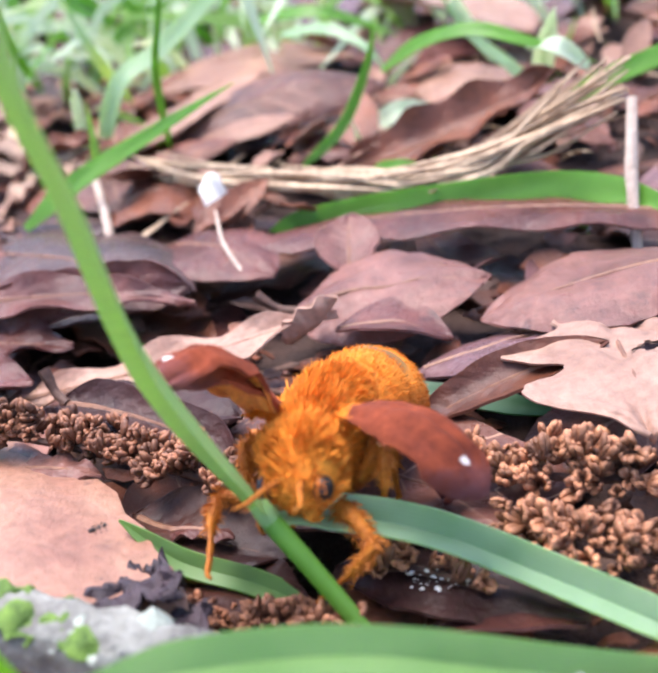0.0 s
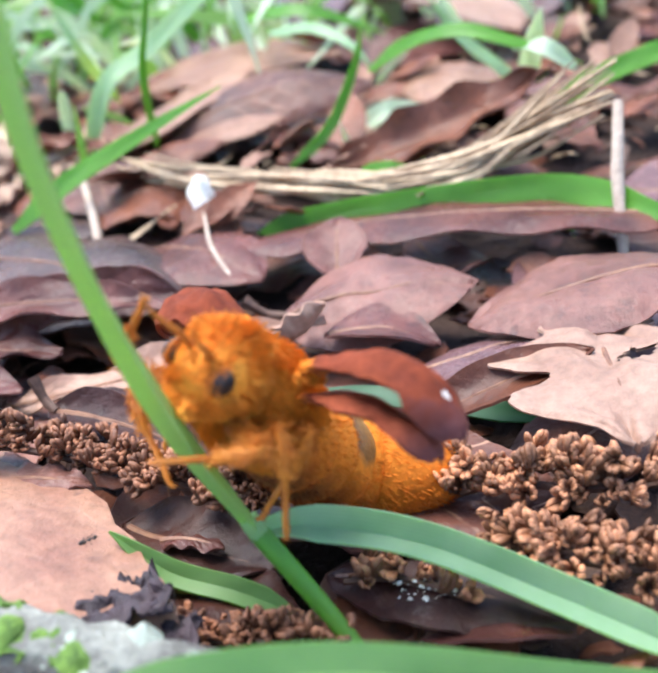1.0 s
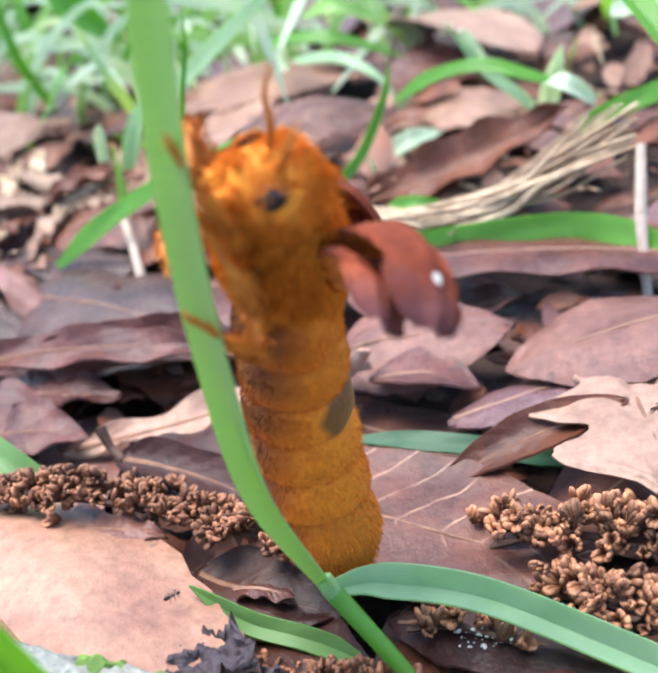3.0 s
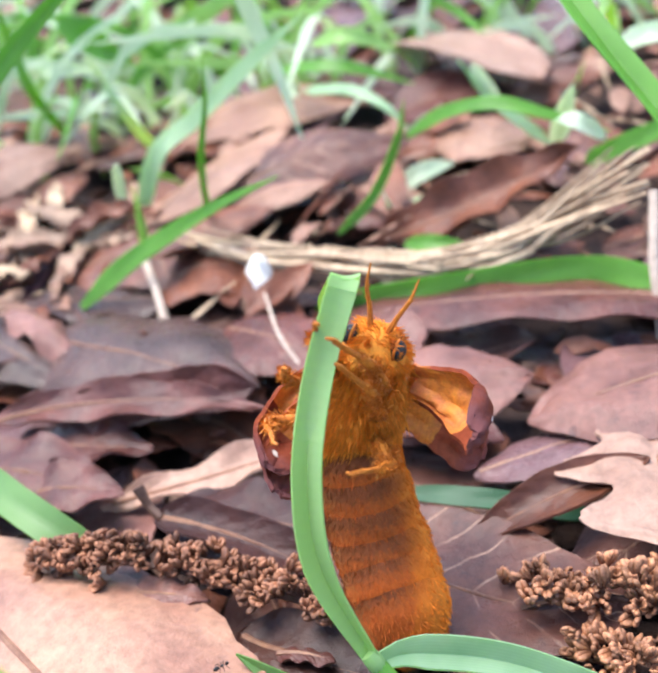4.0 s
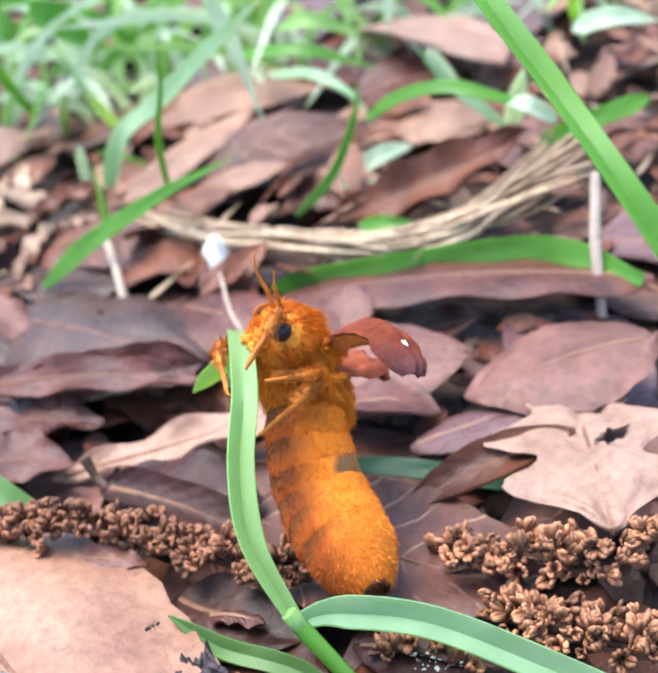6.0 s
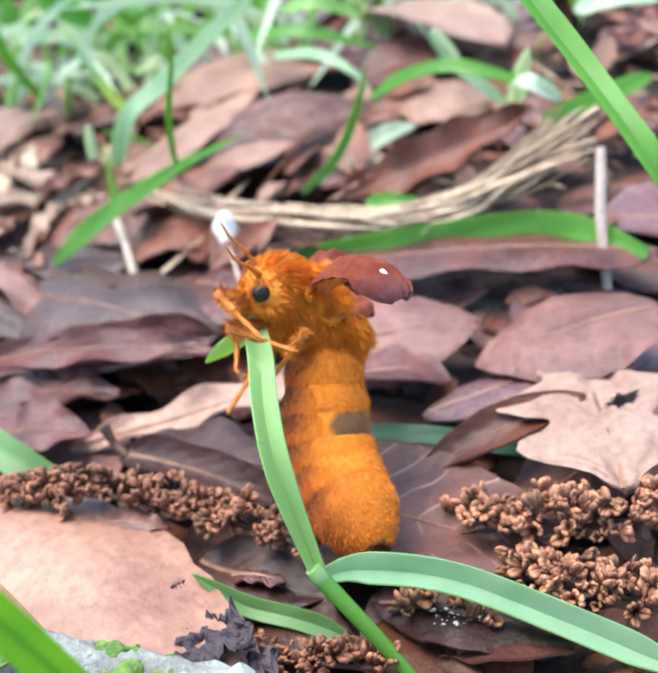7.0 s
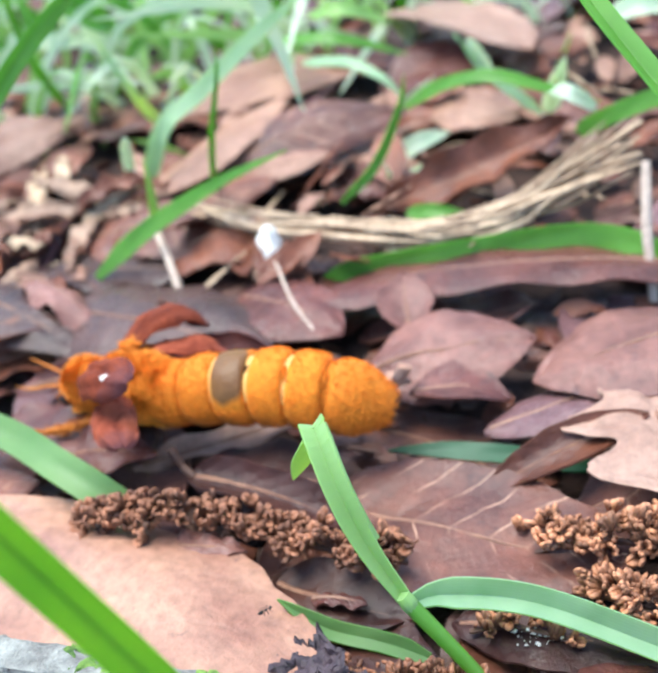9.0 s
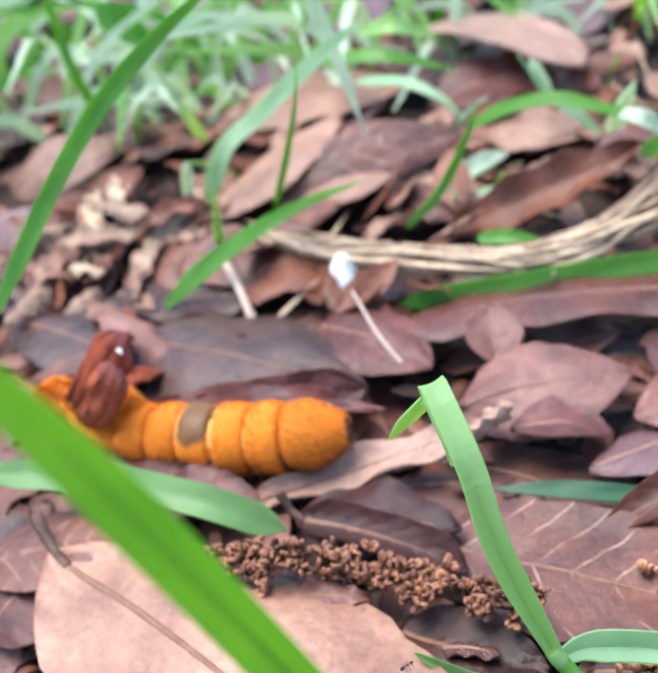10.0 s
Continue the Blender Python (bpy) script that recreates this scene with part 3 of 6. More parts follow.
dead_leaf((-0.0310, 0.0213, 0.0008), (0.0022, 0.0224, 0.0050), width=0.0048, mat=LEAF_OAK, arch=-0.001, cup=0.2, roll=12, wave=0.0011, outline='ellipse', petiole=0.0, label='light tan wavy-edged leaf with a curled tip')
dead_leaf((-0.0455, 0.0361, 0.0040), (-0.0116, 0.0266, 0.0060), width=0.005, mat=LEAF_RED, arch=0.001, cup=0.3, roll=25, wave=0.0007, outline='ellipse', petiole=0.0, label='dark red curled dry leaf')
dead_leaf((-0.0438, 0.0326, 0.0010), (-0.0248, 0.0267, 0.0030), width=0.008, mat=LEAF_RED, arch=0.001, cup=0.3, roll=0, wave=0.0006, outline='ellipse', petiole=0.0, label='dark red curled dry leaf')
dead_leaf((-0.0238, 0.0145, 0.0040), (-0.0077, 0.0044, 0.0020), width=0.0045, mat=LEAF_WET_SHADE, arch=0.001, cup=0.6, roll=10, outline='strap', petiole=0.003, label='narrow rust brown rolled dry leaf, darkened to stand in for shade')
dead_leaf((-0.0509, 0.0315, 0.0010), (-0.0293, 0.0210, 0.0030), width=0.011, mat=LEAF_RED, arch=0.002, cup=-0.1, roll=10, wave=0.0008, outline='ellipse', petiole=0.0, label='reddish brown fallen leaf')
dead_leaf((0.0020, 0.0221, 0.0030), (0.0128, 0.0187, 0.0020), width=0.008, mat=LEAF_RED, arch=0.0012, cup=0.2, roll=-8, outline='ellipse', petiole=0.0, label='small dark red dry leaf')
dead_leaf((0.0089, 0.0151, 0.0010), (0.0260, 0.0156, 0.0030), width=0.009, mat=LEAF_MAUVE, arch=0.001, cup=-0.2, roll=-15, outline='ellipse', petiole=0.0, label='mauve brown fallen leaf')
dead_leaf((-0.0184, 0.0842, 0.0030), (0.0138, 0.0883, 0.0060), width=0.013, mat=LEAF_BROWN, arch=0.003, cup=-0.3, roll=20, outline='ellipse', petiole=0.0, label='large purplish brown leaf')
dead_leaf((-0.0291, 0.0817, 0.0030), (-0.0045, 0.1014, 0.0070), width=0.015, mat=LEAF_TAN, arch=0.002, cup=-0.3, roll=-15, outline='ellipse', petiole=0.0, label='brown leaf with a pale upper side')
dead_leaf((0.0052, 0.0663, 0.0020), (0.0340, 0.0637, 0.0120), width=0.008, mat=LEAF_RUST, arch=-0.002, cup=0.6, roll=30, wave=0.001, outline='ellipse', petiole=0.0, label='dark twisted brown leaf')
dead_leaf((-0.0625, 0.1057, 0.0030), (-0.0432, 0.1058, 0.0070), width=0.014, mat=LEAF_TAN, arch=0.003, cup=-0.2, roll=15, outline='ellipse', petiole=0.0, label='pinkish brown fallen leaf')
dead_leaf((-0.0492, 0.0944, 0.0020), (-0.0393, 0.1014, 0.0050), width=0.01, mat=LEAF_RUST, arch=0.002, cup=-0.2, roll=0, outline='ellipse', petiole=0.0, label='orange brown fallen leaf')
dead_leaf((0.0172, 0.1330, 0.0060), (0.0394, 0.1040, 0.0060), width=0.023, mat=LEAF_OAK, arch=0.003, cup=0.1, roll=-12, outline='round', petiole=0.0, label='pale tan curled leaf')
dead_leaf((0.0119, 0.1058, 0.0030), (0.0319, 0.1049, 0.0040), width=0.014, mat=LEAF_RED, arch=0.002, cup=0.1, roll=10, outline='ellipse', petiole=0.0, label='reddish brown fallen leaf')
dead_leaf((0.0200, 0.0933, 0.0030), (0.0312, 0.0828, 0.0040), width=0.012, mat=LEAF_PALE, arch=0.002, cup=-0.1, roll=10, outline='ellipse', petiole=0.0, label='small pinkish brown fallen leaf')
dead_leaf((-0.0261, 0.1147, 0.0030), (0.0106, 0.1136, 0.0040), width=0.02, mat=LEAF_PALE, arch=0.003, cup=-0.1, roll=0, outline='ellipse', petiole=0.0, label='pinkish brown fallen leaf')
dead_leaf((-0.0600, 0.0198, 0.0020), (-0.0406, 0.0182, 0.0040), width=0.012, mat=LEAF_BROWN, arch=0.001, cup=-0.1, roll=-5, outline='ellipse', petiole=0.0, label='flat wet brown leaf with pale veins')
dead_leaf((-0.0587, 0.0112, 0.0005), (-0.0492, 0.0161, 0.0020), width=0.014, mat=LEAF_RED, arch=0.001, cup=-0.1, roll=-5, outline='ellipse', petiole=0.0, label='reddish brown fallen leaf')
dead_leaf((0.0000, -0.0089, 0.0005), (0.0164, -0.0173, 0.0008), width=0.0085, mat=LEAF_WET_SHADE, arch=0.001, cup=0.05, roll=0, outline='ellipse', petiole=0.0, label='dark wet brown leaf with glints painted as pale spots')
dead_leaf((0.0060, -0.0159, 0.0002), (0.0162, -0.0178, 0.0005), width=0.006, mat=LEAF_RED, arch=0.001, cup=0.2, roll=-10, outline='ellipse', petiole=0.0, label='dark red wet leaf')
dead_leaf((-0.0469, 0.0623, 0.0040), (-0.0348, 0.0465, 0.0020), width=0.006, mat=LEAF_PINK, arch=0.003, cup=-0.6, roll=-20, wave=0.001, outline='ellipse', petiole=0.0, label='small curled pale tan leaf')
dead_leaf((-0.0598, 0.0672, 0.0020), (-0.0369, 0.0434, 0.0020), width=0.012, mat=LEAF_GREY, arch=0.003, cup=-0.2, roll=0, outline='ellipse', petiole=0.0, label='greyish mauve fallen leaf')
dead_leaf((-0.0165, 0.0505, 0.0020), (-0.0040, 0.0357, 0.0030), width=0.013, mat=LEAF_RED, arch=0.002, cup=-0.1, roll=0, outline='ellipse', petiole=0.0, label='reddish brown fallen leaf')
dead_leaf((-0.0260, 0.0643, 0.0020), (-0.0132, 0.0643, 0.0020), width=0.014, mat=LEAF_RUST, arch=0.002, cup=-0.1, roll=0, outline='strap', petiole=0.0, label='dark brown fallen leaf')
dead_leaf((-0.0395, 0.0745, 0.0020), (-0.0157, 0.0653, 0.0020), width=0.013, mat=LEAF_BROWN, arch=0.002, cup=-0.1, roll=10, outline='strap', petiole=0.0, label='dark brown fallen leaf')
dead_leaf((-0.0328, 0.0069, 0.0030), (-0.0227, 0.0042, 0.0040), width=0.006, mat=LEAF_PINK, arch=0.001, cup=-0.2, roll=0, outline='ellipse', petiole=0.0, label='pink fallen leaf under the catkin')
dead_leaf((-0.0362, 0.0340, 0.0035), (-0.0127, 0.0314, 0.0055), width=0.0055, mat=LEAF_RED, arch=0.0008, cup=0.3, roll=48, wave=0.0004, outline='strap', petiole=0.0, label='dark red curled edge of a dry leaf')
dead_leaf((-0.0237, 0.0168, 0.0020), (-0.0071, 0.0090, 0.0030), width=0.01, mat=LEAF_WET_SHADE, arch=0.001, cup=-0.1, roll=5, wave=0.0005, outline='ellipse', petiole=0.0, label='dark brown leaf under the tan leaf, shade put into its colour')
dead_leaf((-0.0418, 0.0238, 0.0020), (-0.0274, 0.0191, 0.0040), width=0.007, mat=LEAF_RED, arch=0.001, cup=0.1, roll=10, wave=0.0005, outline='ellipse', petiole=0.0, label='reddish brown curled leaf')
dead_leaf((-0.0153, 0.0800, 0.0040), (0.0003, 0.0797, 0.0060), width=0.006, mat=LEAF_TAN, arch=0.001, cup=-0.2, roll=10, outline='ellipse', petiole=0.0, label='narrow tan fallen leaf')
dead_leaf((-0.0225, 0.0770, 0.0030), (-0.0087, 0.0763, 0.0050), width=0.007, mat=LEAF_RUST, arch=0.001, cup=-0.2, roll=10, outline='ellipse', petiole=0.0, label='orange brown fallen leaf')
dead_leaf((0.0173, 0.0944, 0.0030), (0.0332, 0.0839, 0.0050), width=0.01, mat=LEAF_PALE, arch=0.002, cup=-0.2, roll=10, outline='ellipse', petiole=0.0, label='pale pink fallen leaf')
dead_leaf((0.0208, 0.0712, 0.0030), (0.0269, 0.0712, 0.0060), width=0.006, mat=LEAF_OAK, arch=0.001, cup=0.4, roll=10, outline='ellipse', petiole=0.0, label='small pale curled leaf')
dead_leaf((-0.0271, 0.0050, 0.0035), (-0.0182, 0.0015, 0.0045), width=0.0045, mat=LEAF_PINK, arch=0.0012, cup=-0.3, roll=8, wave=0.0006, outline='ellipse', petiole=0.0, label='small pink leaf scrap below the catkin')

dead_leaf((-0.0030, 0.0222, 0.0022), (0.0024, 0.0222, 0.0066), width=0.0048, mat=LEAF_OAK, arch=-0.0006, cup=0.7, roll=-35, wave=0.0003, outline='round', petiole=0.0, label='small curled tan leaf tip standing up like a spoon')

# Two dark leaves added to imitate the shaded debris below the catkin.
dead_leaf((-0.0160, -0.0005, 0.0016), (-0.0035, -0.0085, 0.0018), width=0.0085, mat=LEAF_DARK_SHADE, arch=0.0006, cup=0.15, roll=6, wave=0.0003, outline='ellipse', petiole=0.0, label='dark brown leaf standing in for debris and shade beneath the catkin')
dead_leaf((-0.0135, -0.0080, 0.0014), (-0.0020, -0.0135, 0.0010), width=0.0075, mat=LEAF_DARK_SHADE, arch=0.0005, cup=0.1, roll=-4, wave=0.0003, outline='ellipse', petiole=0.0, label='dark brown leaf standing in for debris and shade by the grass stem')
dead_leaf((-0.0125, -0.0045, 0.0026), (-0.0075, -0.0068, 0.0030), width=0.0016, mat=LEAF_RED, arch=0.0005, cup=-0.3, roll=-10, wave=0.0002, outline='strap', petiole=0.0, label='narrow dark red splinter of dry leaf')


def pale_flecks():
    """Small pale flecks on the dark wet leaf."""
    rnd = random.Random(33)
    bm = bmesh.new()
    for k in range(46):
        c = Vector((0.0045 + 0.0058 * rnd.random(), 0, 0))
        c.y = -0.0120 - 0.0020 * rnd.random() - 0.12 * (c.x - 0.0045)
        c.z = 0.0017 + 0.0008 * rnd.random()
        r = 0.00005 + 0.00022 * rnd.random() ** 3
        tube(bm, [c - Vector((r, 0, 0)), c + Vector((0, 0, r * 0.5)), c + Vector((r, r * rnd.uniform(-1, 1), 0))], [r * 0.3, r, r * 0.4], 5, n=3, rough=0.5, seed=k)
    tagged(mesh_object("pale_flecks", bm, WHITE_HEAD), "small pale flecks on the wet leaf", "flecks", kind="stuff")


pale_flecks()


def rotten_flake(x, y, z, size, turn, seed):
    """A blackened crumbling scrap: a torn, puckered sheet with crumbs on it."""
    rnd = random.Random(seed)
    root = tagged(new("rotten_flake"), "blackened crumbling scrap of rotten leaf", "leaf scrap")
    root.matrix_basis = pose(x, y, z, 0, 0, turn)
    grid = []
    for i in range(34):
        u = i / 33
        row = []
        for j in range(21):
            v = 2 * j / 20 - 1
            w = size * (0.34 + 0.22 * noise.noise(Vector((u * 9, 3 if v > 0 else 0, seed))) + 0.16 * noise.noise(Vector((u * 24, 8 if v > 0 else 0, seed)))) * min(1, 6 * u + 0.15, 6 * (1 - u) + 0.15)
            h = size * (0.10 * noise.noise(Vector((u * 5, v * 2.5, seed))) + 0.06 * noise.noise(Vector((u * 14, v * 6, seed))) - 0.10 * v)
            row.append(Vector(((u - 0.5) * size, v * w, h)))
        grid.append(row)
    bm = bmesh.new()
    sheet(bm, grid, 0.0003)
    part("sheet", bm, CHAR, root)
    for k in range(14):
        q = grid[rnd.randint(2, 31)][rnd.randint(1, 19)]
        bm = bmesh.new()
        bmesh.ops.create_icosphere(bm, subdivisions=1, radius=rnd.uniform(0.0002, 0.0006))
        for v in bm.verts:
            v.co = Vector((v.co.x * 1.6, v.co.y, v.co.z * 0.7)) * (1 + 0.5 * noise.noise(v.co * 3000 + Vector((k, 0, 0)))) + q
        part("crumb", bm, CHAR, root)


rotten_flake(-0.0146, -0.0148, 0.0064, 0.0090, 8, 2)
rotten_flake(-0.0182, -0.0182, 0.0060, 0.0080, -10, 5)
rotten_flake(-0.0118, -0.0175, 0.0050, 0.0070, 30, 9)

# ---- grass ----
grass_blade([(-0.0038, -0.0128, 0.0092), (-0.0004, -0.0115, 0.0080), (0.0071, -0.0125, 0.0058), (0.0156, -0.0170, 0.0033), (0.0245, -0.0230, 0.0012)], 0.0027, mat=GRASS_MINT, tip=0.8, face=(0, -0.62, 1), fold=0.8, label='green grass leaf bending away from the stem node')
grass_blade([(-0.0028, -0.0130, 0.0017), (-0.0066, -0.0110, 0.0026), (-0.0113, -0.0090, 0.0035), (-0.0153, -0.0070, 0.0064)], 0.0019, mat=GRASS, tip=0.6, face=(0, -0.75, 1), fold=0.5, label='small green grass leaf by the stem')
grass_blade([(-0.0137, -0.0300, 0.0133), (-0.0073, -0.0295, 0.0138), (0.0015, -0.0290, 0.0126), (0.0116, -0.0285, 0.0086), (0.0239, -0.0280, 0.0037)], 0.0028, mat=GRASS, tip=0.9, face=(0, -0.4, 1), fold=0.65, label='green grass blade arching over the twig')
grass_blade([(-0.0120, -0.0299, -0.0010), (-0.0177, -0.0312, 0.0203), (-0.0233, -0.0323, 0.0396), (-0.0294, -0.0335, 0.0589), (-0.0350, -0.0342, 0.0730)], 0.0029, mat=GRASS_BRIGHT, tip=0.7, face=(0, -1, 0.6), fold=0.2, label='bright green grass blade close to the leaves')
TRODDEN = grass_blade([(-0.0278, 0.0092, 0.0020), (-0.0322, 0.0114, 0.0062), (-0.0365, 0.0150, 0.0080), (-0.0442, 0.0234, 0.0081), (-0.0563, 0.0317, 0.0092)], 0.0036, mat=GRASS, tip=0.9, face=(0, -0.5, 1), fold=0.25, flip=True, label='green grass blade lying on the leaves')
grass_blade([(-0.0019, 0.0155, 0.0010), (0.0051, 0.0128, 0.0015), (0.0128, 0.0100, 0.0010), (0.0194, 0.0074, 0.0000)], 0.0022, mat=GRASS_DARK, tip=0.6, face=(0, -0.4, 1), fold=0.15, flip=True, label='dark green grass blade between the leaves')
grass_blade([(-0.0047, 0.0527, 0.0010), (0.0094, 0.0476, 0.0040), (0.0304, 0.0444, 0.0045), (0.0401, 0.0340, 0.0040)], 0.0034, mat=GRASS_MID, tip=0.9, face=(0, -1, 0.35), fold=0.1, flip=True, label='broad green grass blade arched over the litter')
grass_blade([(-0.0369, 0.0622, 0.0023), (-0.0292, 0.0639, 0.0070), (-0.0174, 0.0648, 0.0120), (-0.0063, 0.0585, 0.0182)], 0.0027, mat=GRASS_MID, tip=0.2, face=(0, -0.8, 0.7), fold=0.1, label='green grass blade slanting up from the litter')
grass_blade([(-0.0187, 0.0804, 0.0040), (-0.0162, 0.0660, 0.0189), (-0.0137, 0.0640, 0.0276), (-0.0126, 0.0620, 0.0342)], 0.001, mat=GRASS_MID, tip=0.5, face=(0, -1, 0.2), fold=0.1, label='thin green stem leaning to the grass blade')
grass_blade([(0.0293, -0.0199, 0.0313), (0.0245, -0.0111, 0.0407), (0.0216, -0.0027, 0.0459), (0.0179, 0.0063, 0.0521), (0.0156, 0.0130, 0.0584)], 0.0020, mat=GRASS_MID, tip=0.8, face=(0.35, -1, 0.4), fold=0.55, label='bright green grass blade leaning over leaves')
grass_blade([(-0.0546, 0.0449, 0.0180), (-0.0452, 0.0503, 0.0290), (-0.0365, 0.0518, 0.0382), (-0.0277, 0.0518, 0.0452), (-0.0194, 0.0496, 0.0510)], 0.0022, mat=GRASS_MID, tip=0.6, face=(0, -1, 0.2), fold=0.15, label='thin green grass blade leaning over')
grass_blade([(-0.0296, 0.0846, 0.0030), (-0.0246, 0.0850, 0.0132), (-0.0183, 0.0880, 0.0163), (-0.0091, 0.0880, 0.0228), (0.0007, 0.0860, 0.0296)], 0.0028, mat=GRASS_SHEEN, tip=0.6, face=(0, -0.8, 0.6), fold=0.1, label='grass blade bent at the knee, sky sheen painted pale')
grass_blade([(-0.0025, 0.0850, 0.0112), (-0.0042, 0.0880, 0.0204), (-0.0061, 0.0900, 0.0276), (-0.0080, 0.0900, 0.0358)], 0.0026, mat=GRASS_FAR_SKYLIT, tip=0.2, face=(0, -1, 0.3), fold=0.1, flip=True, label='green grass blade hanging down, coloured pale for sky light')
grass_blade([(0.0002, 0.0702, 0.0020), (0.0063, 0.0720, 0.0063), (0.0108, 0.0720, 0.0145), (0.0120, 0.0700, 0.0206)], 0.0015, mat=GRASS_MID, tip=0.4, face=(0, -1, 0.2), fold=0.1, label='green grass sprig behind the straw')
grass_blade([(0.0131, 0.0819, 0.0100), (0.0184, 0.0785, 0.0140), (0.0250, 0.0740, 0.0160), (0.0318, 0.0713, 0.0140), (0.0406, 0.0705, 0.0100)], 0.0021, mat=GRASS_MID, tip=0.5, face=(0, -0.7, 0.7), fold=0.1, label='curved green grass blade')
grass_blade([(-0.0007, 0.1026, 0.0120), (0.0060, 0.0945, 0.0140), (0.0111, 0.0897, 0.0120), (0.0143, 0.0871, 0.0080)], 0.0019, mat=GRASS_SHEEN, tip=0.5, face=(0, -0.7, 0.7), fold=0.1, label='pale green grass blade arching')
grass_blade([(0.0218, 0.0823, 0.0200), (0.0260, 0.0834, 0.0130), (0.0311, 0.0823, 0.0080), (0.0347, 0.0827, 0.0040)], 0.0019, mat=GRASS_SHEEN, tip=0.3, face=(0, -0.7, 0.7), fold=0.1, flip=True, label='pale green grass blade in a fork')
grass_blade([(0.0097, 0.0735, 0.0020), (0.0161, 0.0720, 0.0040), (0.0242, 0.0745, 0.0030)], 0.0026, mat=GRASS_SHEEN, tip=0.4, face=(0, -0.4, 1), fold=0.1, label='grey green grass blade lying flat')
grass_blade([(-0.0056, 0.1146, 0.0120), (0.0054, 0.1059, 0.0140), (0.0180, 0.1072, 0.0080)], 0.0026, mat=GRASS_MID, tip=0.4, face=(0, -0.6, 0.8), fold=0.1, label='green grass blade behind the pale leaf')
grass_blade([(-0.0461, 0.1259, 0.0030), (-0.0470, 0.1150, 0.0158), (-0.0481, 0.1150, 0.0247), (-0.0475, 0.1100, 0.0372)], 0.0019, mat=GRASS_MID, tip=0.5, face=(0, -1, 0.2), fold=0.1, label='green grass blade rising from litter')
grass_blade([(-0.0280, 0.1103, 0.0030), (-0.0298, 0.1000, 0.0140), (-0.0323, 0.1000, 0.0214), (-0.0333, 0.0980, 0.0260)], 0.0019, mat=GRASS_SHEEN, tip=0.3, face=(0, -1, 0.3), fold=0.1, label='grey green grass blade at the frond')
grass_blade([(0.0292, 0.0450, 0.0045), (0.0310, 0.0422, 0.0010), (0.0314, 0.0404, 0.0000)], 0.0022, mat=GRASS_MID, tip=0.2, face=(0, -1, 0.2), fold=0.1, label='green grass leaf hanging by the broad blade')
grass_blade([(0.0375, 0.0740, 0.0040), (0.0430, 0.0704, 0.0080), (0.0516, 0.0664, 0.0120)], 0.0028, mat=GRASS_MID, tip=0.9, face=(0, -0.8, 0.6), fold=0.1, flip=True, label='fresh green grass leaf at the edge')
grass_blade([(0.0105, 0.0815, 0.0020), (0.0151, 0.0816, 0.0040), (0.0203, 0.0846, 0.0030)], 0.003, mat=GRASS_FAR_SKYLIT, tip=0.4, face=(0, -0.7, 0.7), fold=0.25, label='green grass blade among the leaves, coloured pale for sky light')
grass_blade([(0.0103, 0.0714, 0.0020), (0.0168, 0.0709, 0.0030), (0.0240, 0.0735, 0.0030)], 0.0034, mat=GRASS_FAR_SKYLIT, tip=0.4, face=(0, -0.7, 0.7), fold=0.25, label='green grass blade among the leaves, coloured pale for sky light')
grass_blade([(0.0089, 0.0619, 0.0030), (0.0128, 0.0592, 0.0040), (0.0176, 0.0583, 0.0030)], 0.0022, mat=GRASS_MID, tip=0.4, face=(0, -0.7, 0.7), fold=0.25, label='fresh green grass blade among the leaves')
grass_blade([(0.0239, 0.0838, 0.0180), (0.0272, 0.0877, 0.0120), (0.0303, 0.0914, 0.0060)], 0.0026, mat=GRASS_FAR_SKYLIT, tip=0.4, face=(0, -0.7, 0.7), fold=0.25, label='green grass blade among the leaves, coloured pale for sky light')
grass_blade([(0.0393, 0.0693, 0.0100), (0.0347, 0.0677, 0.0140), (0.0323, 0.0749, 0.0120)], 0.0026, mat=GRASS_FAR_SKYLIT, tip=0.4, face=(0, -0.7, 0.7), fold=0.25, label='green grass blade among the leaves, coloured pale for sky light')
grass_blade([(0.0347, 0.0786, 0.0060), (0.0350, 0.0749, 0.0120), (0.0355, 0.0709, 0.0180)], 0.003, mat=GRASS_FAR_SKYLIT, tip=0.4, face=(0, -0.7, 0.7), fold=0.25, label='green grass blade among the leaves, coloured pale for sky light')
grass_blade([(-0.0303, 0.0817, 0.0140), (-0.0313, 0.0840, 0.0080), (-0.0314, 0.0838, 0.0020)], 0.0018, mat=GRASS_FAR_SKYLIT, tip=0.4, face=(0, -0.7, 0.7), fold=0.25, label='green grass blade among the leaves, coloured pale for sky light')
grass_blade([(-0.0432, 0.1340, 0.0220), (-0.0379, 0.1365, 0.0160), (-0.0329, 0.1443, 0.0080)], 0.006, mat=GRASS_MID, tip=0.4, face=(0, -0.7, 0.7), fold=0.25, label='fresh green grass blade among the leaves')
grass_blade([(-0.0521, 0.1441, 0.0100), (-0.0425, 0.1358, 0.0120), (-0.0372, 0.1480, 0.0080)], 0.0026, mat=GRASS_FAR_SKYLIT, tip=0.4, face=(0, -0.7, 0.7), fold=0.25, label='green grass blade among the leaves, coloured pale for sky light')
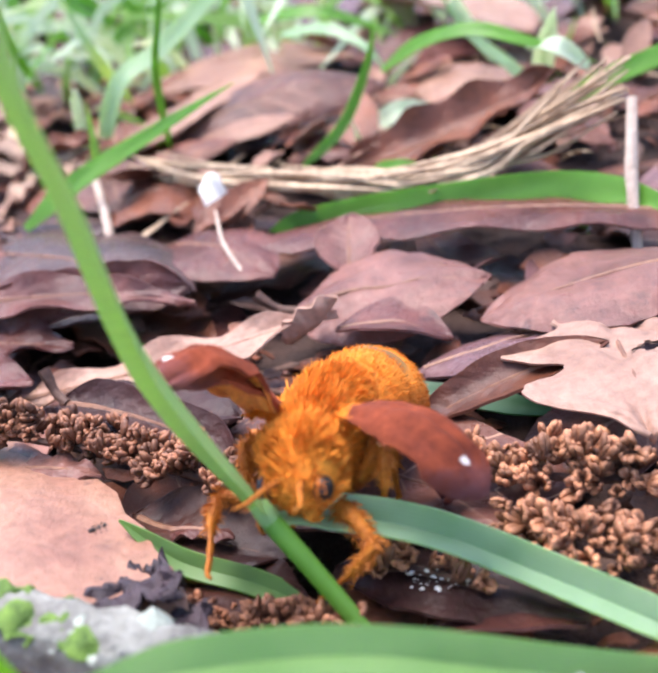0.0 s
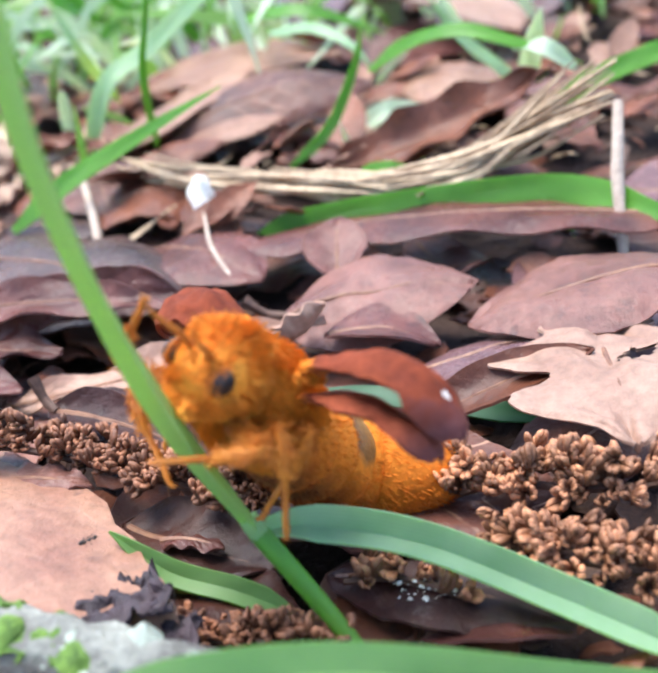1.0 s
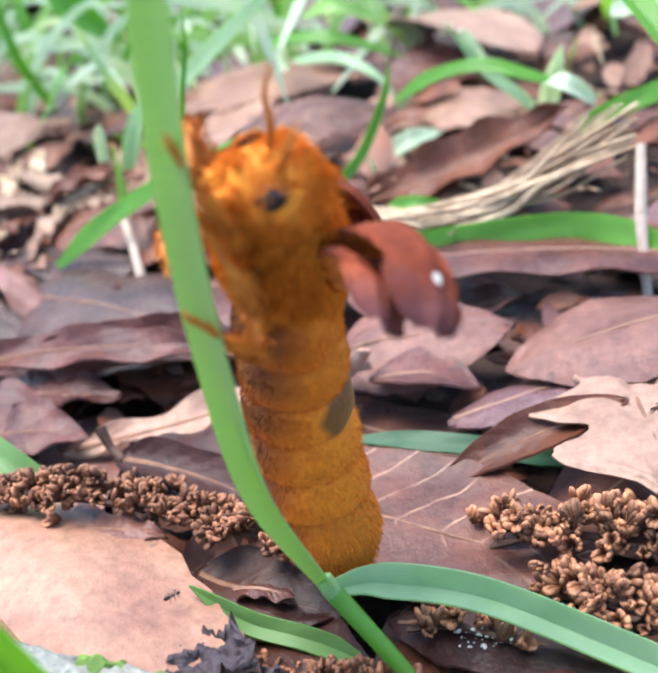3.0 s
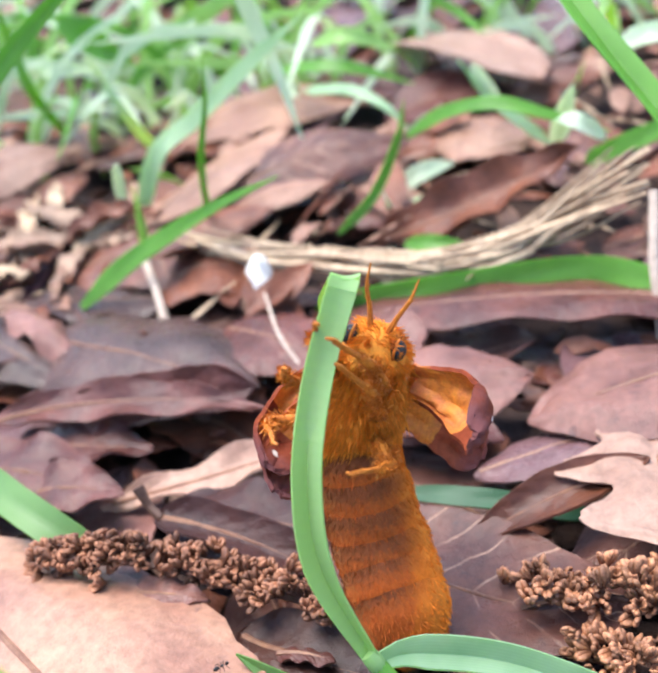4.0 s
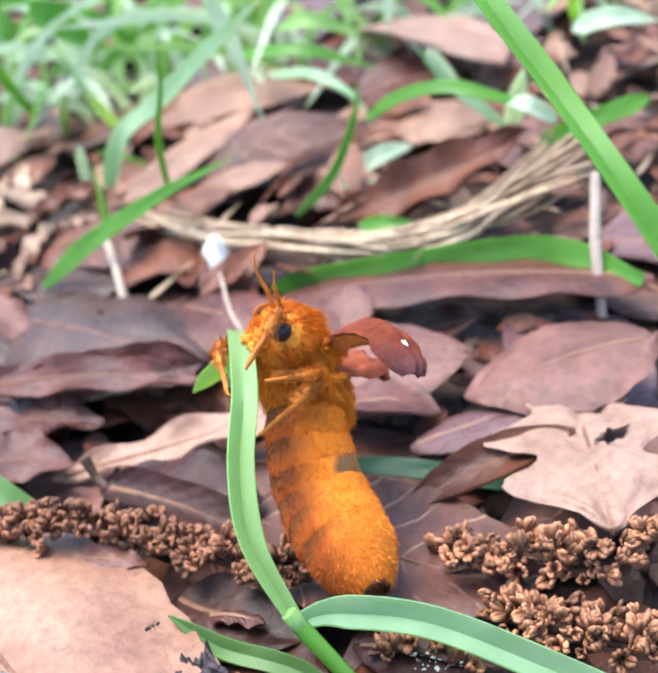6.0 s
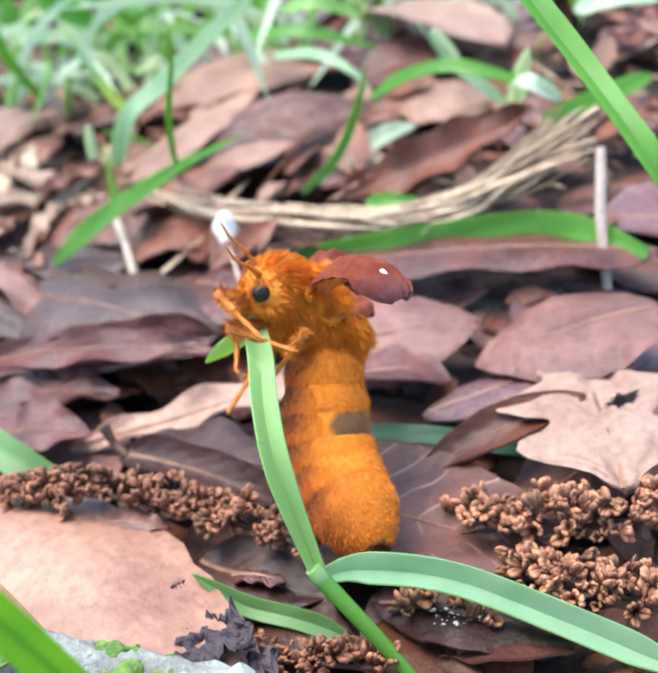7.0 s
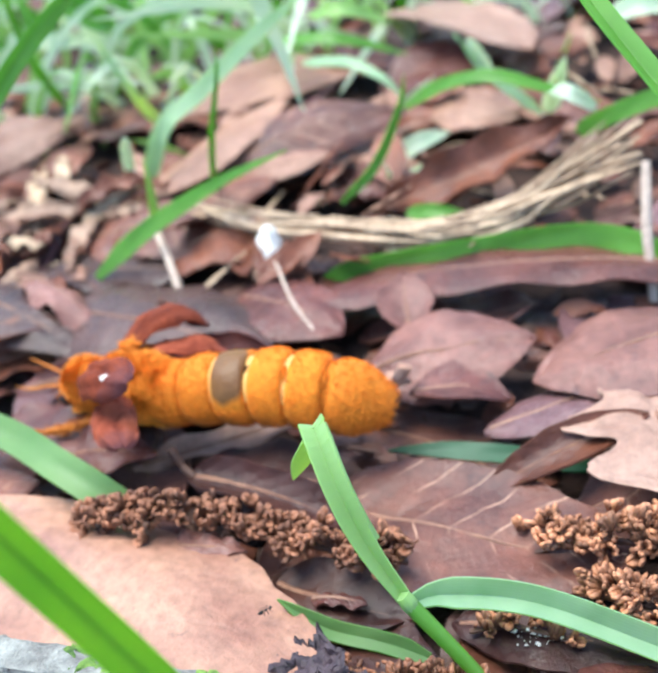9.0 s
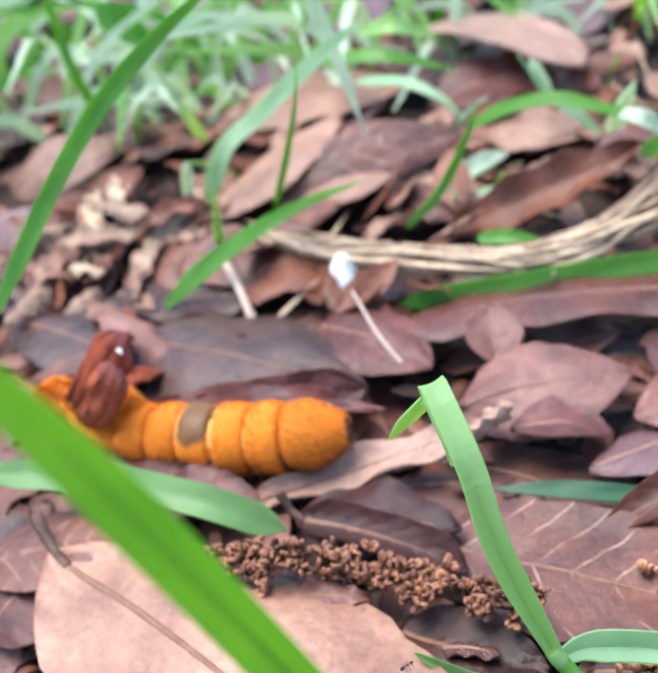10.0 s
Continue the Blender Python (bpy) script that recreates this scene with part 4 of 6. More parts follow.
grass_blade([(-0.0405, 0.1389, 0.0140), (-0.0367, 0.1341, 0.0080), (-0.0312, 0.1218, 0.0030)], 0.0024, mat=GRASS_FAR_SKYLIT, tip=0.4, face=(0, -0.7, 0.7), fold=0.25, label='green grass blade among the leaves, coloured pale for sky light')
grass_blade([(0.0020, 0.1132, 0.0160), (0.0081, 0.1081, 0.0180), (0.0183, 0.1170, 0.0100)], 0.003, mat=GRASS_FAR_HAZE, tip=0.4, face=(0, -0.7, 0.7), fold=0.25, label='fresh green grass blade among the leaves')
grass_blade([(0.0468, 0.0871, 0.0160), (0.0519, 0.0840, 0.0180), (0.0592, 0.0838, 0.0160)], 0.0034, mat=GRASS_FAR_SKYLIT, tip=0.4, face=(0, -0.7, 0.7), fold=0.25, label='green grass blade among the leaves, coloured pale for sky light')
grass_blade([(-0.0293, 0.0750, -0.0029), (-0.0279, 0.0730, 0.0047), (-0.0269, 0.0710, 0.0154)], 0.0016, mat=GRASS_FAR_HAZE, tip=0.3, face=(0, -1, 0.3), fold=0.2, label='thin green grass sprig among the leaves')
grass_blade([(0.0070, 0.0750, -0.0058), (0.0084, 0.0730, 0.0010), (0.0076, 0.0710, 0.0071)], 0.0016, mat=GRASS_FAR_SKYLIT, tip=0.3, face=(0, -1, 0.3), fold=0.2, label='green grass sprig among the leaves, coloured pale for sky light')
grass_blade([(0.0191, 0.0800, -0.0047), (0.0166, 0.0780, 0.0021), (0.0198, 0.0760, 0.0038)], 0.0016, mat=GRASS_FAR_HAZE, tip=0.3, face=(0, -1, 0.3), fold=0.2, label='thin green grass sprig among the leaves')
grass_blade([(0.0137, 0.1000, -0.0035), (0.0157, 0.0980, 0.0034), (0.0203, 0.0960, 0.0079)], 0.0016, mat=GRASS_FAR_SKYLIT, tip=0.3, face=(0, -1, 0.3), fold=0.2, label='green grass sprig among the leaves, coloured pale for sky light')
grass_blade([(-0.0214, 0.1000, -0.0031), (-0.0265, 0.0980, 0.0037), (-0.0314, 0.0960, 0.0072)], 0.0016, mat=GRASS_FAR_HAZE, tip=0.3, face=(0, -1, 0.3), fold=0.2, label='thin green grass sprig among the leaves')
grass_blade([(-0.0100, 0.1200, -0.0032), (-0.0161, 0.1180, 0.0031), (-0.0231, 0.1160, 0.0044)], 0.0016, mat=GRASS_FAR_SKYLIT, tip=0.3, face=(0, -1, 0.3), fold=0.2, label='green grass sprig among the leaves, coloured pale for sky light')
grass_blade([(-0.0403, 0.1200, -0.0044), (-0.0396, 0.1180, 0.0059), (-0.0343, 0.1160, 0.0155)], 0.0016, mat=GRASS_FAR_HAZE, tip=0.3, face=(0, -1, 0.3), fold=0.2, label='thin green grass sprig among the leaves')
grass_blade([(-0.0317, 0.1200, -0.0034), (-0.0242, 0.1180, 0.0063), (-0.0225, 0.1160, 0.0164)], 0.0016, mat=GRASS_FAR_SKYLIT, tip=0.3, face=(0, -1, 0.3), fold=0.2, label='green grass sprig among the leaves, coloured pale for sky light')
grass_blade([(0.0387, 0.1100, -0.0094), (0.0433, 0.1080, -0.0035), (0.0470, 0.1060, 0.0069)], 0.0016, mat=GRASS_FAR_HAZE, tip=0.3, face=(0, -1, 0.3), fold=0.2, label='thin green grass sprig among the leaves')
grass_blade([(-0.0054, 0.1200, -0.0050), (-0.0021, 0.1180, 0.0046), (-0.0033, 0.1160, 0.0160)], 0.0016, mat=GRASS_FAR_SKYLIT, tip=0.3, face=(0, -1, 0.3), fold=0.2, label='green grass sprig among the leaves, coloured pale for sky light')
grass_blade([(-0.0515, 0.1200, -0.0031), (-0.0494, 0.1180, 0.0078), (-0.0428, 0.1160, 0.0155)], 0.0016, mat=GRASS_FAR_HAZE, tip=0.3, face=(0, -1, 0.3), fold=0.2, label='thin green grass sprig among the leaves')
grass_blade([(-0.0207, 0.1300, -0.0100), (-0.0141, 0.1280, 0.0005), (-0.0131, 0.1260, 0.0130)], 0.0016, mat=GRASS_FAR_SKYLIT, tip=0.3, face=(0, -1, 0.3), fold=0.2, label='green grass sprig among the leaves, coloured pale for sky light')
grass_blade([(0.0566, 0.1300, -0.0157), (0.0527, 0.1280, -0.0069), (0.0533, 0.1260, 0.0024)], 0.0016, mat=GRASS_FAR_HAZE, tip=0.3, face=(0, -1, 0.3), fold=0.2, label='thin green grass sprig among the leaves')
grass_blade([(0.0219, 0.1500, -0.0100), (0.0187, 0.1480, -0.0030), (0.0213, 0.1460, 0.0054)], 0.0016, mat=GRASS_FAR_SKYLIT, tip=0.3, face=(0, -1, 0.3), fold=0.2, label='green grass sprig among the leaves, coloured pale for sky light')


def far_grass():
    rnd = random.Random(9)
    # The whitish blades carry painted sky light, not a paler kind of grass.
    for mat, count, name in ((GRASS_FAR_HAZE, 260, "far_grass"), (GRASS_FAR_SKYLIT, 520, "far_skylit_grass"), (GRASS_MID, 140, "far_bright_grass")):
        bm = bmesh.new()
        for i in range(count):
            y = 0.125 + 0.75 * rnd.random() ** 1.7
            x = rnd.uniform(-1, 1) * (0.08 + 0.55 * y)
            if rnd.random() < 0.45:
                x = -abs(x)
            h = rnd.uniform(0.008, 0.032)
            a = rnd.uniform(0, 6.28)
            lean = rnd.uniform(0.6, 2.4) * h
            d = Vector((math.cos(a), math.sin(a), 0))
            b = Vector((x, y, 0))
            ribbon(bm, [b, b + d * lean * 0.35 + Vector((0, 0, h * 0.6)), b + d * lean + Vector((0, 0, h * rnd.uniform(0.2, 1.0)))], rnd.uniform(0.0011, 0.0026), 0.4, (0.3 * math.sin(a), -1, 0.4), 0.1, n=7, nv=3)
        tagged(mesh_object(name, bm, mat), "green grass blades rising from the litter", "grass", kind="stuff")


far_grass()


# ---- straws, stalks, twig ----
def straw_strand():
    root = tagged(new("dry_straw"), "frayed pale dry straw lying across the leaves", "straw")
    line = [(-0.0214, 0.0710, 0.0060), (-0.0126, 0.0640, 0.0050), (-0.0031, 0.0590, 0.0050), (0.0047, 0.0537, 0.0050), (0.0131, 0.0508, 0.0050), (0.0221, 0.0508, 0.0060), (0.0280, 0.0508, 0.0080), (0.0363, 0.0495, 0.0120)]
    rnd = random.Random(2)
    for k in range(58):
        bm = bmesh.new()
        a = rnd.randint(0, 4) if k < 28 else rnd.randint(3, 5)
        b = min(8, a + rnd.randint(3, 7))
        off = Vector((rnd.uniform(-1, 1), rnd.uniform(-1, 1), rnd.uniform(-0.3, 0.8))) * 0.0018
        fan = Vector((rnd.uniform(-0.3, 0.5), rnd.uniform(-1, 1), rnd.uniform(-0.6, 1))) * 0.0036
        pts = [Vector(p) + off + fan * (max(0, i + a - 4) / 3) ** 2 + Vector((rnd.uniform(-1, 1), rnd.uniform(-1, 1), rnd.uniform(-1, 1))) * 0.0009 for i, p in enumerate(line[a:b])]
        r = rnd.uniform(0.6, 1.5) * (1.0 if k < 28 else 0.42)
        tube(bm, pts, [0.00015 * r, 0.00045 * r, 0.0004 * r, 0.00015 * r], 6, rough=0.6, seed=k)
        part("fibre", bm, STRAW if k < 28 else STRAW_BROWN, root)


def stalk(name, label, points, radii, mat=STALK):
    bm = bmesh.new()
    tube(bm, points, radii, 8, rough=0.2)
    return tagged(mesh_object(name, bm, mat), label, "stalk")


straw_strand()
stalk("dry_stalk", "pale broken dry stalk in the leaves", [(-0.0280, 0.0697, 0.0045), (-0.0262, 0.062, 0.003), (-0.0247, 0.0544, 0.0005)], [0.0005, 0.0006, 0.0007])
stalk("dry_stalk", "thin pale dry stalk", [(-0.0218, 0.0745, 0.0040), (-0.0134, 0.0648, 0.0040)], [0.0009, 0.0008])
stalk("upright_stalk", "pale upright dry grass stalk", [(0.0352, 0.0344, -0.0005), (0.0362, 0.040, 0.007), (0.0378, 0.0451, 0.0135)], [0.0006, 0.00065, 0.0006])


def seed_head():
    root = tagged(new("seed_head"), "small white dry seed head on a bent stalk", "seed head")
    bm = bmesh.new()
    tube(bm, [(-0.0075, 0.0370, 0.0035), (-0.0095, 0.0422, 0.0050), (-0.0108, 0.0525, 0.0045), (-0.0112, 0.0552, 0.0036)], [0.00030, 0.00028, 0.00024, 0.00020], 6)
    part("stem", bm, STALK, root)
    bm = bmesh.new()
    tube(bm, [(-0.0112, 0.0552, 0.0036), (-0.0114, 0.0577, 0.0053), (-0.0110, 0.0594, 0.0066)], [0.0008, 0.0014, 0.0015, 0.0014, 0.0009], 7, rough=0.7)
    part("head", bm, WHITE_HEAD, root, "white papery head")


seed_head()


def lichen_twig():
    root = tagged(new("lichen_twig"), "grey fallen twig crusted with lichen and moss", "twig")
    line = [(-0.0400, -0.0095, 0.0085), (-0.0291, -0.0143, 0.0085), (-0.0143, -0.0212, 0.0080), (-0.0004, -0.0267, 0.0070), (0.0121, -0.0302, 0.0065), (0.0230, -0.0330, 0.0062)]
    bm = bmesh.new()
    tube(bm, line, [0.0022, 0.0023, 0.0022, 0.0020, 0.0019], 18, n=70, rough=0.35)
    part("bark", bm, BARK, root)
    rnd = random.Random(8)
    c = spline(line, 60)
    for name, mat, lo, hi, count, size in (("moss_tuft", MOSS, 6, 24, 26, 0.0012), ("lichen_crust", LICHEN, 18, 56, 22, 0.0011)):
        for k in range(count):
            q = c[rnd.randint(lo, hi)]
            d = Vector((rnd.uniform(-0.4, 0.4), rnd.uniform(-1, 0.6), rnd.uniform(0.3, 1))).normalized()
            bm = bmesh.new()
            bmesh.ops.create_icosphere(bm, subdivisions=2, radius=size * rnd.uniform(0.6, 1.3))
            for v in bm.verts:
                v.co *= 1 + 0.6 * noise.noise(v.co * 1800 + Vector((k, 0, 0)))
                v.co.z *= 0.6
                v.co += q + d * 0.0018
            part(name, bm, mat, root)


lichen_twig()


def dark_petiole():
    bm = bmesh.new()
    tube(bm, [(0.0249, 0.0042, 0.0052), (0.0245, 0.0018, 0.0040), (0.0254, 0.0000, 0.0036), (0.0275, -0.0012, 0.0040)], [0.0009, 0.0008, 0.0005, 0.0004], 8)
    tagged(mesh_object("leaf_stalk", bm, CHAR), "curved black broken leaf stalk", "leaf stalk")


dark_petiole()


def ant():
    root = tagged(new("ant"), "tiny dark ant on the broad leaf", "ant")
    root.matrix_basis = pose(-0.0163, -0.0088, 0.0074, 0, 0, 25) @ Matrix.Scale(0.65, 4)
    for name, x, r, ln in (("abdomen", -0.0008, 0.00028, 1.6), ("thorax", 0.0, 0.00016, 1.9), ("head", 0.0007, 0.00022, 1.2)):
        bm = bmesh.new()
        bmesh.ops.create_uvsphere(bm, u_segments=10, v_segments=8, radius=r)
        for v in bm.verts:
            v.co.x = v.co.x * ln + x
        part(name, bm, ANT, root)
    for k in (-1, 0, 1):
        for side in (-1, 1):
            bm = bmesh.new()
            tube(bm, [(0.0002 * k, 0, 0), (0.0004 * k, side * 0.0004, 0.0002), (0.0007 * k, side * 0.0008, -0.0003)], [0.00005, 0.00005, 0.00003], 4)
            part("leg", bm, ANT, root)


ant()


def husks():
    """Pale papery husks heaped between the leaves."""
    rnd = random.Random(12)
    for k in range(26):
        x, y = rnd.uniform(-0.056, -0.036), rnd.uniform(0.068, 0.09)
        a = rnd.uniform(0, 6.28)
        ln = rnd.uniform(0.008, 0.017)
        z = rnd.uniform(0.001, 0.004)
        dead_leaf((x, y, z), (x + ln * math.cos(a), y + ln * math.sin(a), z + rnd.uniform(-0.0005, 0.003)), ln * rnd.uniform(0.16, 0.36), (HUSK, LEAF_RUST, STRAW, LEAF_TAN, HUSK)[k % 5], 0.001, rnd.uniform(-0.9, 0.9), rnd.uniform(-40, 40), 0.0006, label="curled papery husk in the leaf litter", rib=0.0001)


husks()


# ---- catkins ----
def floret_mesh(seed, mat):
    rnd = random.Random(seed)
    bm = bmesh.new()
    for k in range(5):
        a = 1.257 * k + rnd.uniform(-0.4, 0.4)
        d, side = Vector((math.cos(a), math.sin(a), 0)), Vector((-math.sin(a), math.cos(a), 0))
        size, wide = rnd.uniform(0.8, 1.25), rnd.uniform(0.5, 1.3)
        foot = d * 0.00035 * wide + Vector((0, 0, rnd.uniform(0.0002, 0.0006)))
        lean = (Vector((0, 0, 1)) + d * rnd.uniform(-0.1, 0.7) + side * rnd.uniform(-0.4, 0.4)).normalized() * 0.00105 * size
        for lobe in (-1, 1):
            off = side * 0.00017 * lobe * size
            tube(bm, [Vector((0, 0, 0)), foot + off * 0.3, foot + off + lean * 0.4, foot + off + lean * 0.75, foot + off * 0.4 + lean], [0.00005, 0.00008, 0.00019 * size, 0.00023 * size, 0.00012], 6, n=6, rough=0.35)
    for k in range(3):
        q = Vector((rnd.uniform(-1, 1), rnd.uniform(-1, 1), 0)) * 0.0009
        tube(bm, [Vector((0, 0, 0)), q * 0.6 + Vector((0, 0, 0.0005)), q + Vector((0, 0, rnd.uniform(0.0002, 0.0009)))], [0.00006, 0.00005, 0.00014], 5, n=3)
    bmesh.ops.remove_doubles(bm, verts=[v for v in bm.verts if v.co.length < 0.00009], dist=0.0002)
    me = bpy.data.meshes.new("floret")
    bm.to_mesh(me)
    bm.free()
    me.materials.append(mat)
    for p in me.polygons:
        p.use_smooth = True
    return me


FLORETS = {mat: [floret_mesh(k, mat) for k in range(6)] for mat in (CATKIN, CATKIN_DULL)}


def catkin(line, count, spread, rise, seed, mat=CATKIN, label="dry brown oak catkin strand with open florets"):
    rnd = random.Random(seed)
    root = tagged(new("oak_catkin"), label, "catkin", "catkins")
    bm = bmesh.new()
    tube(bm, line, [0.00028, 0.00035, 0.0003], 6, rough=0.3)
    part("stem", bm, CATKIN_STEM, root)
    c = spline(line, 60)
    for k in range(count):
        i = rnd.randint(2 if len(line) > 3 else 0, 60)
        off = Vector((rnd.gauss(0, 0.6), rnd.gauss(0, 0.6), 0)) * spread
        up = rise * rnd.random() * math.exp(-(off.length / spread) ** 2 * 0.5)
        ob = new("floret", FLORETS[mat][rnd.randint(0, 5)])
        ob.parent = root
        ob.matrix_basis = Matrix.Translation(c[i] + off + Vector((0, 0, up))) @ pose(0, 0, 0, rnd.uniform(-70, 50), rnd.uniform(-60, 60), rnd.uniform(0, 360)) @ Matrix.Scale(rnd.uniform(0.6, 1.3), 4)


catkin([(-0.0350, 0.0067, 0.0040), (-0.0318, 0.0074, 0.0060), (-0.0251, 0.0063, 0.0060), (-0.0188, 0.0046, 0.0045), (-0.0125, 0.0014, 0.0040), (-0.0066, -0.0019, 0.0040), (-0.0028, -0.0031, 0.0035)], 190, 0.0016, 0.0026, 1, CATKIN_DULL)
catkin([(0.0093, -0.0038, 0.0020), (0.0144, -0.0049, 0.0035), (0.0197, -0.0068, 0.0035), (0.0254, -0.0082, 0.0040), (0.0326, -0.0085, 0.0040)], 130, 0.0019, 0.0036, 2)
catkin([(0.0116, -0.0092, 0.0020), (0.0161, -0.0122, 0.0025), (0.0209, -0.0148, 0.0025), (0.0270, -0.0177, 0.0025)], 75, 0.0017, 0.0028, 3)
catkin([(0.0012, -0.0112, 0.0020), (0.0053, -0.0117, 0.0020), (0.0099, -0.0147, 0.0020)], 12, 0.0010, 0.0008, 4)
catkin([(-0.0101, -0.0134, 0.0010), (-0.0059, -0.0150, 0.0015), (-0.0008, -0.0167, 0.0015)], 38, 0.0013, 0.0012, 5, CATKIN_DULL)


# ---- the grass stem that the moth climbs ----
NODE = Vector((-0.0039, -0.0128, 0.0094))


def grass_stem():
    root = tagged(new("grass_stem"), "green grass stem with a swollen node", "grass stem")
    bm = bmesh.new()
    tube(bm, [(0.0035, -0.0195, -0.001), (0.001, -0.0170, 0.003), tuple(NODE)], [0.0005, 0.00065, 0.00075], 10)
    part("sheath", bm, GRASS_MID, root)
    bm = bmesh.new()
    tube(bm, [NODE + Vector((0.0005, -0.0004, -0.0008)), NODE + Vector((-0.0004, 0.0002, 0.0009))], [0.00066, 0.00078, 0.0007], 10)
    part("node", bm, GRASS_CLIMB, root)


grass_stem()

BLADE, MOTH = {}, {}
BLADE[0] = [(-0.0039, -0.0128, 0.0094), (-0.0085, -0.0150, 0.0226), (-0.0099, -0.0170, 0.0347), (-0.0107, -0.0185, 0.0416), (-0.0101, -0.0200, 0.0476)]
BLADE[0.5] = [(-0.0039, -0.0128, 0.0094), (-0.0087, -0.0150, 0.0231), (-0.0103, -0.0170, 0.0355), (-0.0111, -0.0185, 0.0422), (-0.0105, -0.0200, 0.0481)]
BLADE[1] = [(-0.0039, -0.0128, 0.0094), (-0.0071, -0.0150, 0.0205), (-0.0091, -0.0170, 0.0316), (-0.0097, -0.0185, 0.0400), (-0.0091, -0.0200, 0.0470)]
BLADE[1.5] = [(-0.0039, -0.0128, 0.0094), (-0.0068, -0.0150, 0.0201), (-0.0082, -0.0170, 0.0303), (-0.0089, -0.0185, 0.0393), (-0.0088, -0.0200, 0.0471)]
BLADE[2] = [(-0.0039, -0.0128, 0.0094), (-0.0057, -0.0150, 0.0192), (-0.0079, -0.0170, 0.0333), (-0.0084, -0.0185, 0.0420), (-0.0078, -0.0200, 0.0488)]
BLADE[2.5] = [(-0.0039, -0.0128, 0.0094), (-0.0069, -0.0150, 0.0200), (-0.0074, -0.0170, 0.0312), (-0.0070, -0.0185, 0.0406), (-0.0054, -0.0200, 0.0495)]
BLADE[3] = [(-0.0039, -0.0128, 0.0094), (-0.0070, -0.0150, 0.0212), (-0.0076, -0.0170, 0.0330), (-0.0072, -0.0185, 0.0447), (-0.0060, -0.0200, 0.0548)]
BLADE[4.5] = [(-0.0039, -0.0128, 0.0094), (-0.0064, -0.0090, 0.0166), (-0.0057, -0.0045, 0.0218), (-0.0029, 0.0005, 0.0262), (0.0008, 0.0045, 0.0306)]
BLADE[5] = [(-0.0039, -0.0128, 0.0094), (-0.0068, -0.0090, 0.0144), (-0.0067, -0.0045, 0.0184), (-0.0041, 0.0005, 0.0231), (0.0001, 0.0045, 0.0276)]
BLADE[6.5] = [(-0.0039, -0.0128, 0.0094), (-0.0060, -0.0090, 0.0149), (-0.0061, -0.0045, 0.0193), (-0.0054, 0.0015, 0.0222), (-0.0071, 0.0120, 0.0213)]
BLADE[7] = [(-0.0039, -0.0128, 0.0094), (-0.0055, -0.0090, 0.0181), (-0.0058, -0.0045, 0.0214), (-0.0057, 0.0015, 0.0224), (-0.0065, 0.0130, 0.0201)]
BLADE[7.5] = [(-0.0039, -0.0128, 0.0094), (-0.0061, -0.0090, 0.0171), (-0.0068, -0.0045, 0.0195), (-0.0070, 0.0005, 0.0194), (-0.0070, 0.0045, 0.0198)]
BLADE[8] = [(-0.0039, -0.0128, 0.0094), (-0.0071, -0.0105, 0.0192), (-0.0079, -0.0080, 0.0218), (-0.0083, -0.0050, 0.0220), (-0.0085, -0.0025, 0.0223)]
BLADE[8.5] = [(-0.0039, -0.0128, 0.0094), (-0.0064, -0.0105, 0.0181), (-0.0075, -0.0080, 0.0210), (-0.0083, -0.0050, 0.0216), (-0.0087, -0.0025, 0.0221)]
BLADE[9] = [(-0.0039, -0.0128, 0.0094), (-0.0063, -0.0105, 0.0143), (-0.0078, -0.0080, 0.0188), (-0.0086, -0.0050, 0.0215), (-0.0090, -0.0025, 0.0223)]
BLADE[9.5] = [(-0.0039, -0.0128, 0.0094), (-0.0049, -0.0105, 0.0142), (-0.0070, -0.0080, 0.0200), (-0.0084, -0.0050, 0.0230), (-0.0094, -0.0025, 0.0238)]
BLADE[10] = [(-0.0039, -0.0128, 0.0094), (-0.0077, -0.0105, 0.0214), (-0.0089, -0.0080, 0.0289), (-0.0097, -0.0050, 0.0319), (-0.0102, -0.0025, 0.0333)]
MOTH[0] = [(0.0050, 0.0060, 0.0040), (0.0042, 0.0040, 0.0063), (0.0032, 0.0010, 0.0083), (0.0016, -0.0020, 0.0092), (-0.0002, -0.0065, 0.0103), (-0.0014, -0.0105, 0.0105)]
MOTH[0.5] = [(0.0064, -0.0025, 0.0043), (0.0049, 0.0000, 0.0033), (0.0025, 0.0000, 0.0042), (0.0003, -0.0020, 0.0065), (-0.0005, -0.0060, 0.0128), (-0.0020, -0.0105, 0.0171)]
MOTH[1] = [(0.0075, -0.0026, 0.0043), (0.0055, 0.0000, 0.0034), (0.0020, -0.0020, 0.0056), (-0.0018, -0.0050, 0.0094), (-0.0026, -0.0093, 0.0181), (-0.0045, -0.0130, 0.0223)]
MOTH[1.5] = [(0.0072, -0.0013, 0.0043), (0.0054, 0.0000, 0.0046), (0.0013, -0.0025, 0.0072), (-0.0018, -0.0060, 0.0125), (-0.0016, -0.0105, 0.0227), (-0.0033, -0.0145, 0.0279)]
MOTH[2] = [(0.0069, -0.0016, 0.0043), (0.0040, 0.0000, 0.0042), (-0.0003, -0.0030, 0.0085), (-0.0020, -0.0060, 0.0149), (-0.0014, -0.0108, 0.0256), (-0.0028, -0.0145, 0.0316)]
